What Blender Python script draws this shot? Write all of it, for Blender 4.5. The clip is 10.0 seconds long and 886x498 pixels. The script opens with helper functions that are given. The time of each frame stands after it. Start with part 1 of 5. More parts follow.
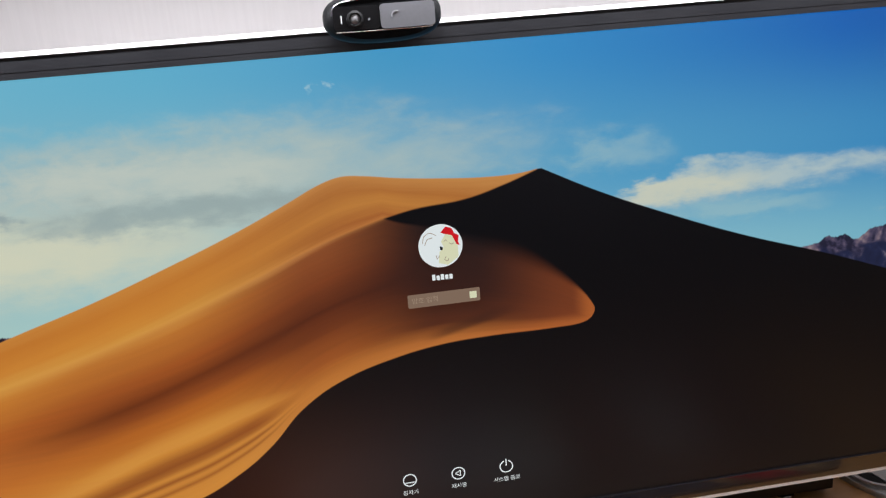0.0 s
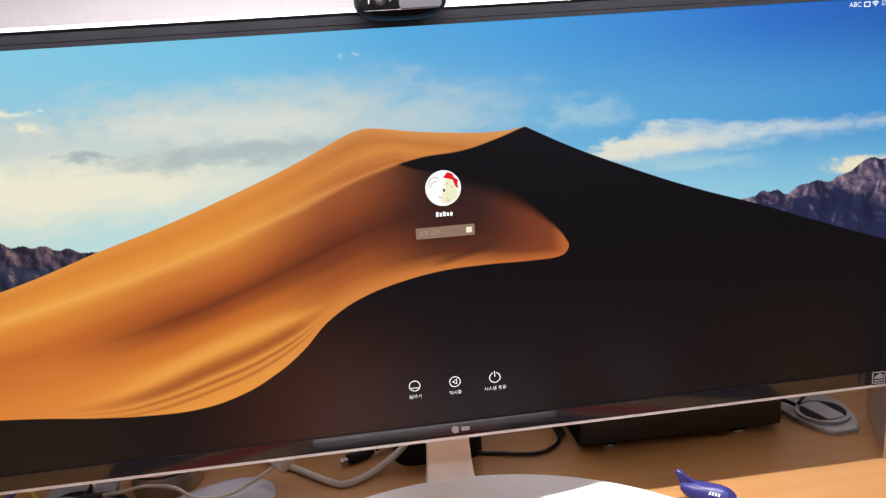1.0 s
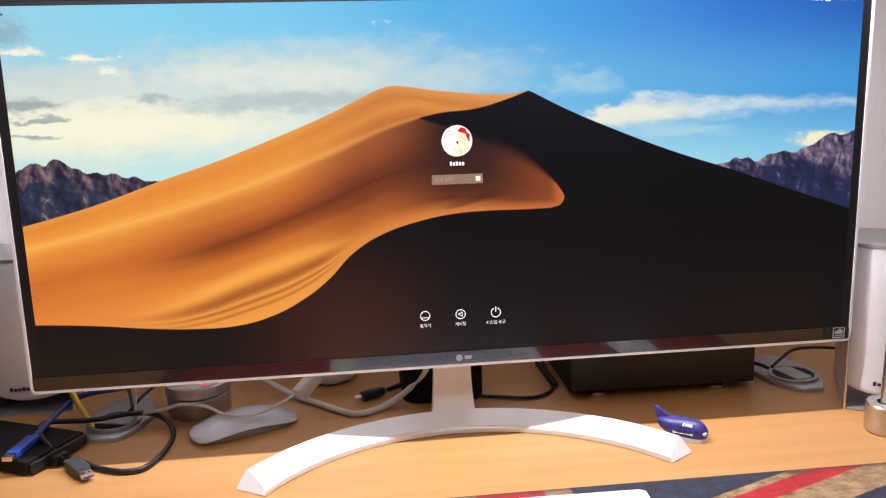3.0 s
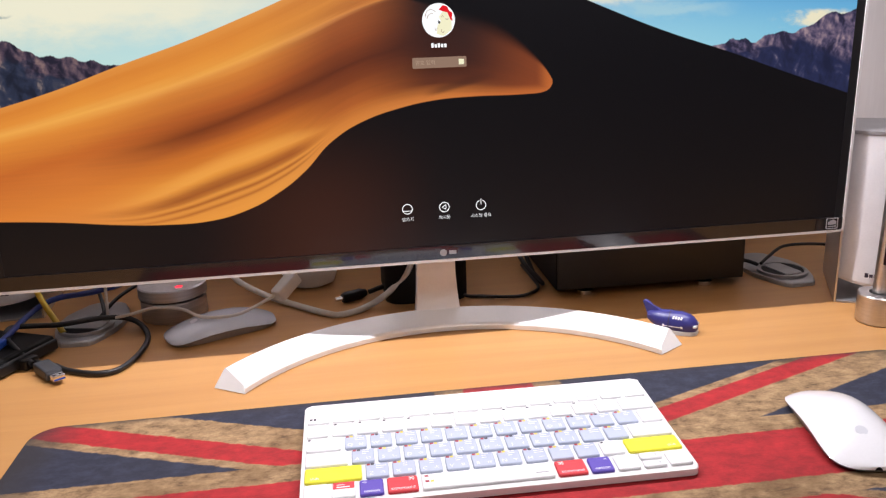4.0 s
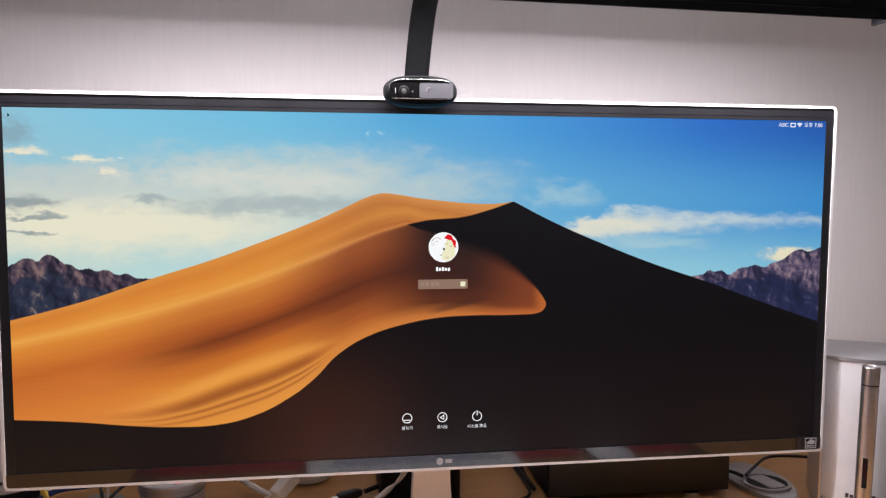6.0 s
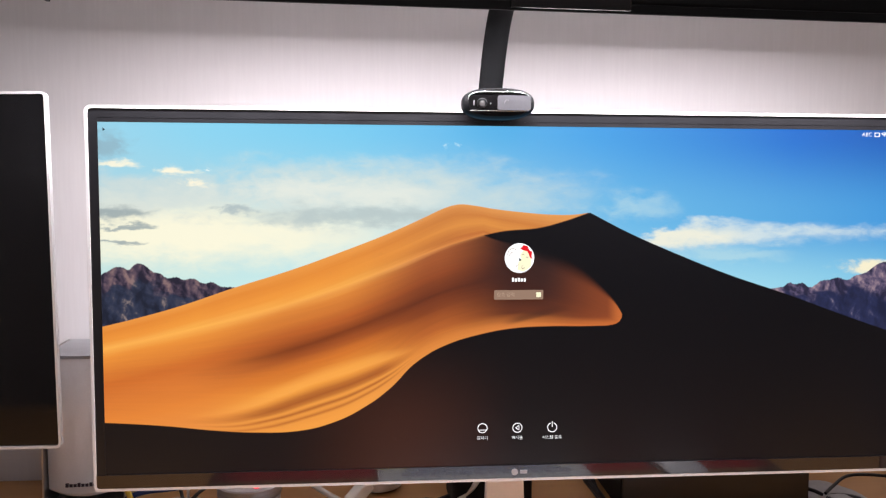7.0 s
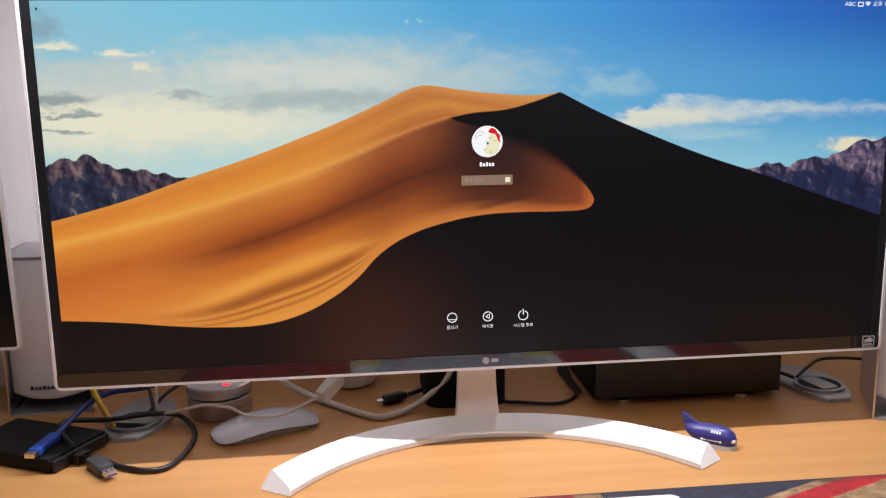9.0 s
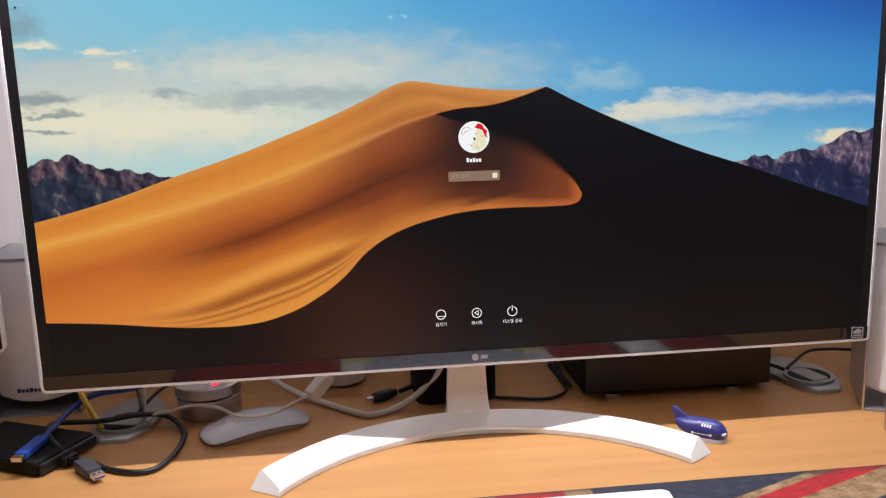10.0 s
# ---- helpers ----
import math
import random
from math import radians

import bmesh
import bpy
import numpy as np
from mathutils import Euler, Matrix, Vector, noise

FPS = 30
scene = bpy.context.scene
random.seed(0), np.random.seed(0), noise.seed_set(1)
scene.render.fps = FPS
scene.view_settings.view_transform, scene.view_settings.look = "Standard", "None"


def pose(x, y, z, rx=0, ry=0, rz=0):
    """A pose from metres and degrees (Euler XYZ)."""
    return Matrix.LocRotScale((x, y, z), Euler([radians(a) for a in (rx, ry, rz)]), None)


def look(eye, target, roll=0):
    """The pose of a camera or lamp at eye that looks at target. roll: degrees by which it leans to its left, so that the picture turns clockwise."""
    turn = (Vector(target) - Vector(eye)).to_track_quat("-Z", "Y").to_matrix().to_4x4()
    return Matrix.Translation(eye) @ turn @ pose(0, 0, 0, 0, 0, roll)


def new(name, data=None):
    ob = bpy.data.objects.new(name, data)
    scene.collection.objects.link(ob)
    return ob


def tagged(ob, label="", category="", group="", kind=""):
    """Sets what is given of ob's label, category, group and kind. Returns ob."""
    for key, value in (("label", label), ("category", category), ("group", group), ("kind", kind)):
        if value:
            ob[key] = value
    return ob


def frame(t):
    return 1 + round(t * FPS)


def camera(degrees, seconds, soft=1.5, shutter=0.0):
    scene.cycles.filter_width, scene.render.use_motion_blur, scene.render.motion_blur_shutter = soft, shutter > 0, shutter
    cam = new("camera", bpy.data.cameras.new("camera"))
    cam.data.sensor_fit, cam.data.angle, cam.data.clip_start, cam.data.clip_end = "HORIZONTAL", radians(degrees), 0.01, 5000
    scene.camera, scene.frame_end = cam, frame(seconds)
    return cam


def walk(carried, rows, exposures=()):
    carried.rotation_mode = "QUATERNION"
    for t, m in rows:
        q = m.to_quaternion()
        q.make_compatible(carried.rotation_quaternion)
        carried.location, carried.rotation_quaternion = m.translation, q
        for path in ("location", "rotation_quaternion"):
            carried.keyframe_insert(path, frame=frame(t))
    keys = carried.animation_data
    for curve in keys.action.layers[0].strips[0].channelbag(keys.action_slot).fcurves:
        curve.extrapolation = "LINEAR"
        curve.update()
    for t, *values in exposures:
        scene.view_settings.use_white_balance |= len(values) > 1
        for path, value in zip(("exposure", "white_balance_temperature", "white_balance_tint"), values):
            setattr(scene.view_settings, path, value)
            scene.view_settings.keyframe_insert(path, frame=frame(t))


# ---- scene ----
cam = camera(57.8, 10.0, 1.25)
PATH = [
    (0, (-0.067, -0.505, 1.185), (0.186, 1.402, 0.638), -4.6),
    (0.5, (-0.068, -0.558, 1.156), (0.172, 1.356, 0.628), -5.7),
    (1, (-0.084, -0.641, 1.152), (0.154, 1.286, 0.67), -3.7),
    (1.5, (-0.101, -0.696, 1.132), (0.153, 1.26, 0.804), -0.8),
    (2, (-0.116, -0.764, 1.111), (0.128, 1.207, 0.879), -0.3),
    (2.5, (-0.113, -0.772, 1.114), (0.114, 1.198, 0.853), -0.6),
    (3, (-0.103, -0.757, 1.089), (0.117, 1.193, 0.703), -1.6),
    (3.2, (-0.102, -0.748, 1.087), (0.12, 1.182, 0.611), -1.7),
    (4.3, (-0.105, -0.73, 1.041), (0.169, 1.169, 0.475), -1.8),
    (4.5, (-0.105, -0.731, 1.044), (0.177, 1.171, 0.495), -1.6),
    (5, (-0.105, -0.74, 1.069), (0.197, 1.192, 0.649), -1.4),
    (5.5, (-0.11, -0.756, 1.087), (0.215, 1.202, 0.841), -0.6),
    (5.7, (-0.113, -0.765, 1.097), (0.21, 1.199, 0.892), -0.0),
    (6.8, (-0.139, -0.778, 1.111), (0.06, 1.207, 0.982), 0.1),
    (7, (-0.143, -0.777, 1.104), (0.026, 1.211, 0.97), 0.2),
    (7.5, (-0.149, -0.768, 1.092), (-0.017, 1.217, 0.886), 0.4),
    (8, (-0.143, -0.759, 1.074), (0.004, 1.216, 0.796), 0.2),
    (8.5, (-0.129, -0.752, 1.076), (0.051, 1.211, 0.741), -0.5),
    (9, (-0.126, -0.752, 1.075), (0.085, 1.206, 0.727), -0.9),
    (9.5, (-0.122, -0.749, 1.077), (0.102, 1.206, 0.722), -1.3),
    (10, (-0.121, -0.748, 1.077), (0.108, 1.206, 0.713), -1.5),
]
EXPOSURES = [(0.0, -0.42, 6150, 3), (0.5, -0.04, 6350, 8), (1.0, 0.0, 6330, 10), (1.5, 0.0, 6330, 10), (2.5, 0.12, 6330, 10), (3.2, 0.18, 6330, 10), (4.3, -0.05, 6330, 10),
             (5.0, -0.13, 6330, 10), (5.5, -0.26, 6330, 10), (5.7, -0.22, 6330, 10), (6.8, 0.22, 6330, 10), (7.5, 0.17, 6330, 10), (8.0, 0.16, 6330, 10), (8.5, -0.02, 6330, 10), (10.0, -0.16, 6330, 10)]
walk(cam, [(t, look(eye, target, roll)) for t, eye, target, roll in PATH], EXPOSURES)

DESK = 0.74          # height of the desk top
SCR = 0.836          # lower edge of the lit picture

# ---------------------------------------------------------------- world and lamps
world = bpy.data.worlds.new("room_dark")
scene.world = world
world.use_nodes = True
world.node_tree.nodes["Background"].inputs[0].default_value = (0.75, 0.8, 0.9, 1)
world.node_tree.nodes["Background"].inputs[1].default_value = 0.02
scene.view_settings.exposure = 0.0
LAMP_W, CEIL_W = 7.2, 8.8


def area(name, m, sx, sy, watts, colour):
    data = bpy.data.lights.new(name, "AREA")
    data.shape, data.size, data.size_y = "RECTANGLE", sx, sy
    data.energy, data.color = watts, colour
    ob = new(name, data)
    ob.matrix_world = m
    return ob


LAMP_TILT = 0.65
area("led_row", pose(0.0, -0.042, 1.2757, 8, LAMP_TILT, 0), 0.84, 0.012, LAMP_W, (1.0, 0.935, 0.955))
# assumed overhead fill, added to brighten fronts and shaded desk; its source is never in view
area("ceiling_fill_light", pose(0.1, -1.5, 2.375), 1.1, 0.5, CEIL_W, (1.0, 0.9, 0.9))


# ---------------------------------------------------------------- node helpers
def lin(r, g, b):
    return tuple(((c / 255) / 12.92 if c / 255 <= 0.04045 else ((c / 255 + 0.055) / 1.055) ** 2.4) for c in (r, g, b)) + (1.0,)


class Net:
    """Short hand for node trees."""

    def __init__(self, name):
        self.mat = bpy.data.materials.new(name)
        self.mat.use_nodes = True
        self.t = self.mat.node_tree
        self.t.nodes.clear()
        self.out = self.t.nodes.new("ShaderNodeOutputMaterial")

    def put(self, socket, value):
        if hasattr(value, "is_output"):
            self.t.links.new(value, socket)
        elif value is not None:
            socket.default_value = value

    def math(self, op, a, b=None, c=None, clamp=False):
        n = self.t.nodes.new("ShaderNodeMath")
        n.operation, n.use_clamp = op, clamp
        for s, v in zip(n.inputs, (a, b, c)):
            self.put(s, v)
        return n.outputs[0]

    def add(self, a, b): return self.math("ADD", a, b)
    def sub(self, a, b): return self.math("SUBTRACT", a, b)
    def mul(self, a, b): return self.math("MULTIPLY", a, b)
    def div(self, a, b): return self.math("DIVIDE", a, b)

    def step(self, x, lo, hi):
        n = self.t.nodes.new("ShaderNodeMapRange")
        n.interpolation_type = "SMOOTHSTEP"
        self.put(n.inputs[0], x), self.put(n.inputs[1], lo), self.put(n.inputs[2], hi)
        return n.outputs[0]

    def xyz(self, x, y, z=0.0):
        n = self.t.nodes.new("ShaderNodeCombineXYZ")
        for s, v in zip(n.inputs, (x, y, z)):
            self.put(s, v)
        return n.outputs[0]

    def split(self, v):
        n = self.t.nodes.new("ShaderNodeSeparateXYZ")
        self.put(n.inputs[0], v)
        return n.outputs

    def coord(self, kind="Object"):
        return self.t.nodes.new("ShaderNodeTexCoord").outputs[kind]

    def scaled(self, v, s):
        n = self.t.nodes.new("ShaderNodeVectorMath")
        n.operation = "MULTIPLY"
        self.put(n.inputs[0], v)
        n.inputs[1].default_value = s
        return n.outputs[0]

    def noise(self, v, scale=5.0, detail=4.0, rough=0.55, warp=0.0):
        n = self.t.nodes.new("ShaderNodeTexNoise")
        self.put(n.inputs["Vector"], v)
        n.inputs["Scale"].default_value, n.inputs["Detail"].default_value = scale, detail
        n.inputs["Roughness"].default_value, n.inputs["Distortion"].default_value = rough, warp
        return n.outputs[0]

    def mix(self, f, a, b, kind="MIX"):
        n = self.t.nodes.new("ShaderNodeMix")
        n.data_type, n.blend_type = "RGBA", kind
        self.put(n.inputs[0], f), self.put(n.inputs[6], a), self.put(n.inputs[7], b)
        return n.outputs[2]

    def ramp(self, f, stops):
        n = self.t.nodes.new("ShaderNodeValToRGB")
        e = n.color_ramp.elements
        while len(e) < len(stops):
            e.new(0.5)
        for el, (p, c) in zip(e, stops):
            el.position, el.color = p, c
        self.put(n.inputs[0], f)
        return n.outputs[0]

    def curve(self, x, pts, sharp=()):
        n = self.t.nodes.new("ShaderNodeFloatCurve")
        c = n.mapping.curves[0]
        while len(c.points) < len(pts):
            c.points.new(0.5, 0.5)
        for p, q in zip(c.points, pts):
            p.location = q
        for k in sharp:
            c.points[k].handle_type = "VECTOR"
        n.mapping.update()
        self.put(n.inputs["Value"], x)
        return n.outputs[0]

    def bump(self, h, strength=0.2, dist=0.001):
        n = self.t.nodes.new("ShaderNodeBump")
        n.inputs["Strength"].default_value, n.inputs["Distance"].default_value = strength, dist
        self.put(n.inputs["Height"], h)
        return n.outputs[0]

    def surface(self, colour, rough=0.5, metal=0.0, normal=None, coat=0.0, emit=None, power=0.0, spec=0.5):
        n = self.t.nodes.new("ShaderNodeBsdfPrincipled")
        self.put(n.inputs["Base Color"], colour), self.put(n.inputs["Roughness"], rough)
        self.put(n.inputs["Metallic"], metal), self.put(n.inputs["Coat Weight"], coat)
        n.inputs["Coat Roughness"].default_value, n.inputs["Specular IOR Level"].default_value = 0.03, spec
        if normal:
            self.put(n.inputs["Normal"], normal)
        if emit:
            self.put(n.inputs["Emission Color"], emit)
            n.inputs["Emission Strength"].default_value = power
        self.t.links.new(n.outputs[0], self.out.inputs[0])
        return self.mat


def plain(name, rgb, rough=0.45, metal=0.0, vary=0.12, scale=40.0, bump=0.1, stretch=(1, 1, 1), coat=0.0):
    """A surface with grain at two scales, colour in linear values."""
    n = Net(name)
    v = n.scaled(n.coord(), stretch)
    fine, broad = n.noise(v, scale * 12, 3), n.noise(v, scale, 4)
    k = n.add(n.mul(fine, 0.4), n.mul(broad, 0.6))
    lo = tuple(c * (1 - vary) for c in rgb) + (1,)
    hi = tuple(min(1, c * (1 + vary)) for c in rgb) + (1,)
    col = n.mix(n.step(k, 0.3, 0.7), lo, hi)
    r = n.math("ADD", rough - 0.06, n.mul(broad, 0.12))
    return n.surface(col, r, metal, n.bump(fine, bump, 0.0004) if bump else None, coat)


def glow(name, rgb, power):
    n = Net(name)
    e = n.t.nodes.new("ShaderNodeEmission")
    e.inputs[0].default_value, e.inputs[1].default_value = rgb, power
    n.t.links.new(e.outputs[0], n.out.inputs[0])
    return n.mat


# ---------------------------------------------------------------- materials
M = {}
M["white_plastic"] = plain("white_plastic", (0.78, 0.77, 0.78), 0.32, vary=0.03)
M["white_gloss"] = plain("white_gloss", (0.82, 0.82, 0.83), 0.16, vary=0.02, bump=0.02, coat=0.3)
M["speaker_white"] = plain("speaker_white", (0.72, 0.71, 0.74), 0.3, vary=0.04, bump=0.05)
M["black_plastic"] = plain("black_plastic", (0.006, 0.006, 0.007), 0.42, vary=0.25)
M["black_matte"] = plain("black_matte", (0.005, 0.0048, 0.005), 0.6, vary=0.3, bump=0.3)
M["black_matte"].node_tree.nodes["Principled BSDF"].inputs["Specular IOR Level"].default_value = 0.2
M["black_gloss"] = plain("black_gloss", (0.008, 0.008, 0.009), 0.08, vary=0.1, bump=0.0)
M["chin_gloss"] = plain("chin_gloss", (0.012, 0.011, 0.013), 0.12, vary=0.1, bump=0.0, coat=1.0)
M["bezel"] = plain("bezel", (0.010, 0.010, 0.012), 0.35, vary=0.1, bump=0.05)
M["lamp_black"] = plain("lamp_black", (0.0042, 0.0043, 0.005), 0.5, vary=0.2)
M["lamp_black"].node_tree.nodes["Principled BSDF"].inputs["Specular IOR Level"].default_value = 0.1
M["rubber"] = plain("rubber", (0.008, 0.008, 0.009), 0.42, vary=0.3)
M["aluminium"] = plain("aluminium", (0.62, 0.6, 0.6), 0.34, 1.0, vary=0.08, stretch=(1, 1, 8), scale=60)
M["brushed"] = plain("brushed", (0.5, 0.47, 0.46), 0.4, 1.0, vary=0.18, stretch=(0.3, 0.3, 14), scale=40, bump=0.25)
M["grommet_silver"] = plain("grommet_silver", (0.42, 0.42, 0.43), 0.3, 0.6, vary=0.14)
M["grey_metal"] = plain("grey_metal", (0.42, 0.42, 0.44), 0.4, 0.7, vary=0.1)
M["chrome"] = plain("chrome", (0.8, 0.8, 0.82), 0.12, 1.0, vary=0.05, bump=0.0)
M["silver_panel"] = plain("silver_panel", (0.24, 0.24, 0.265), 0.4, 0.5, vary=0.05, bump=0.02)
M["mouse_white"] = plain("mouse_white", (0.8, 0.8, 0.83), 0.14, vary=0.02, bump=0.0, coat=0.4)
M["mark_grey"] = plain("mark_grey", (0.62, 0.63, 0.68), 0.3, vary=0.02, bump=0.0)
M["mouse_base"] = plain("mouse_base", (0.32, 0.31, 0.32), 0.4, 0.5, vary=0.08)
# white mouse shell again, darkened and blued in colour for the monitor's shade
M["mouse_white_shaded"] = plain("mouse_white_shaded", (0.55, 0.57, 0.64), 0.22, vary=0.03, bump=0.0, coat=0.3)
M["cable_white"] = plain("cable_white", (0.66, 0.63, 0.58), 0.4, vary=0.06)
M["cable_yellow"] = plain("cable_yellow", (0.72, 0.5, 0.04), 0.45, vary=0.08)
M["cable_blue"] = plain("cable_blue", (0.012, 0.032, 0.2), 0.4, vary=0.15)
M["usb_blue"] = plain("usb_blue", (0.015, 0.065, 0.38), 0.4, vary=0.1)
M["plug_grey"] = plain("plug_grey", (0.035, 0.037, 0.043), 0.5, vary=0.15)
M["toy_blue"] = plain("toy_blue", (0.035, 0.035, 0.2), 0.35, vary=0.1, bump=0.05)
M["toy_white"] = plain("toy_white", (0.6, 0.62, 0.66), 0.4, vary=0.05)
M["key_white"] = plain("key_white", (0.82, 0.82, 0.84), 0.45, vary=0.03, bump=0.05)
M["key_grey"] = plain("key_grey", (0.44, 0.49, 0.62), 0.5, vary=0.05, bump=0.05)
M["key_yellow"] = plain("key_yellow", (0.8, 0.76, 0.03), 0.5, vary=0.05, bump=0.05)
M["key_red"] = plain("key_red", (0.66, 0.035, 0.05), 0.5, vary=0.06, bump=0.05)
M["key_purple"] = plain("key_purple", (0.1, 0.06, 0.42), 0.5, vary=0.06, bump=0.05)
M["print_white"] = plain("print_white", (0.8, 0.8, 0.82), 0.5, vary=0.02, bump=0.0)
M["print_dark"] = plain("print_dark", (0.04, 0.03, 0.05), 0.5, vary=0.1, bump=0.0)
M["print_red"] = plain("print_red", (0.35, 0.03, 0.05), 0.5, vary=0.1, bump=0.0)
M["print_yellow"] = plain("print_yellow", (0.75, 0.6, 0.08), 0.5, vary=0.1, bump=0.0)
M["print_grey"] = plain("print_grey", (0.4, 0.4, 0.43), 0.4, vary=0.05, bump=0.0)
M["floor_mat"] = plain("floor_vinyl", (0.2, 0.17, 0.14), 0.5, vary=0.2, scale=6)
M["ceiling_mat"] = plain("ceiling_paint", (0.75, 0.74, 0.72), 0.9, vary=0.03, scale=8)
M["panel_glow"] = glow("panel_glow", (1, 0.93, 0.86, 1), 3.0)
M["led_glow"] = glow("led_glow", (1, 0.95, 0.92, 1), 6.0)
M["red_glow"] = glow("red_glow", (1, 0.03, 0.05, 1), 2.5)
M["ui_white"] = glow("ui_white", (1, 1, 1, 1), 1.0)
M["ui_dim"] = glow("ui_dim", lin(178, 150, 128), 1.0)
M["ui_field"] = glow("ui_field", lin(146, 118, 100), 1.0)
M["ui_red"] = glow("ui_red", lin(225, 30, 40), 1.0)
M["ui_cream"] = glow("ui_cream", lin(244, 238, 200), 1.0)
M["ui_dark"] = glow("ui_dark", lin(40, 40, 45), 1.0)


def wall_material():
    n = Net("wallpaper")
    v = n.coord()
    strands = n.noise(n.scaled(v, (260, 260, 14)), 1.0, 3, 0.6)
    blotch = n.noise(v, 3.0, 3)
    col = n.mix(n.step(strands, 0.35, 0.7), (0.655, 0.625, 0.634, 1), (0.678, 0.648, 0.657, 1))
    col = n.mix(n.mul(blotch, 0.12), col, (0.5, 0.47, 0.47, 1))
    return n.surface(col, 0.75, 0, n.bump(strands, 0.06, 0.0003))


def wood_material():
    n = Net("beech_laminate")
    v = n.coord()
    s = n.split(v)
    wobble = n.noise(n.scaled(v, (1.2, 5, 1)), 1.0, 2)
    grain = n.noise(n.xyz(n.mul(s[0], 2.2), n.add(n.mul(s[1], 46), n.mul(wobble, 2.5))), 1.0, 5, 0.6)
    pores = n.noise(n.scaled(v, (60, 900, 1)), 1.0, 2)
    col = n.ramp(grain, [(0.3, (0.43, 0.208, 0.066, 1)), (0.5, (0.478, 0.242, 0.081, 1)), (0.72, (0.52, 0.275, 0.098, 1))])
    col = n.mix(n.mul(n.step(pores, 0.62, 0.75), 0.25), col, (0.34, 0.17, 0.06, 1))
    return n.surface(col, n.add(0.36, n.mul(grain, 0.12)), 0, n.bump(pores, 0.12, 0.0003))


def mat_material():
    """Worn flag print: two diagonals and a cross, with brown grime."""
    n = Net("flag_cloth")
    v = n.coord()
    s = n.split(v)
    x, y = s[0], s[1]
    jag = n.mul(n.sub(n.noise(v, 160.0, 3), 0.5), 0.004)
    x, y = n.add(x, jag), n.add(y, jag)
    ax, ay = n.math("ABSOLUTE", x), n.math("ABSOLUTE", y)
    d = n.sub(ay, n.mul(ax, 0.40))
    pin = n.math("LESS_THAN", n.mul(x, y), 0.0)              # the red turns like a pinwheel
    grime = n.noise(n.scaled(v, (1, 1.6, 1)), 70.0, 7, 0.75)
    blots = n.noise(v, 9.0, 5, 0.65)
    smear = n.noise(n.scaled(v, (1, 3.5, 1)), 26.0, 6, 0.7, 0.6)
    cloth = n.ramp(grime, [(0.28, lin(58, 41, 26)), (0.45, lin(132, 105, 74)), (0.62, lin(166, 137, 100)), (0.8, lin(190, 164, 128))])
    cloth = n.mix(n.mul(n.step(blots, 0.50, 0.66), 0.65), cloth, lin(106, 78, 47))
    cloth = n.mix(n.mul(n.step(smear, 0.56, 0.72), 0.7), cloth, lin(70, 46, 28))
    navy = n.mix(n.step(grime, 0.35, 0.75), lin(30, 33, 50), lin(52, 55, 74))
    red = n.mix(n.step(grime, 0.3, 0.75), lin(136, 22, 28), lin(180, 36, 41))
    red = n.mix(n.mul(n.step(blots, 0.55, 0.75), 0.3), red, lin(104, 22, 26))

    def strip(lo, hi):
        return n.mul(n.step(d, lo - 0.0012, lo + 0.0012), n.step(d, hi + 0.0012, hi - 0.0012))

    def fields(hi, lo):
        return n.math("MAXIMUM", n.step(d, hi - 0.0012, hi + 0.0012), n.step(d, lo + 0.0012, lo - 0.0012))

    off = n.mul(n.step(ay, 0.0505, 0.0525), n.step(ax, 0.053, 0.055))
    blue = n.mul(n.mix(pin, fields(0.042, -0.023), fields(0.036, -0.029)), off)
    diag = n.mul(n.mix(pin, strip(0.012, 0.033), strip(-0.020, 0.005)), off)
    col = n.mix(blue, cloth, navy)
    col = n.mix(diag, col, red)
    cross = n.math("MAXIMUM", n.step(ay, 0.0315, 0.0295), n.step(ax, 0.031, 0.029))
    col = n.mix(cross, col, red)
    rim = n.math("MAXIMUM", n.step(n.add(ay, n.mul(blots, 0.02)), 0.144, 0.158), n.step(n.add(ax, n.mul(blots, 0.06)), 0.36, 0.405))
    col = n.mix(n.mul(rim, 0.8), col, lin(42, 38, 40))
    weave = n.noise(v, 1500.0, 2)
    return n.surface(col, 0.85, 0, n.bump(weave, 0.3, 0.0004))


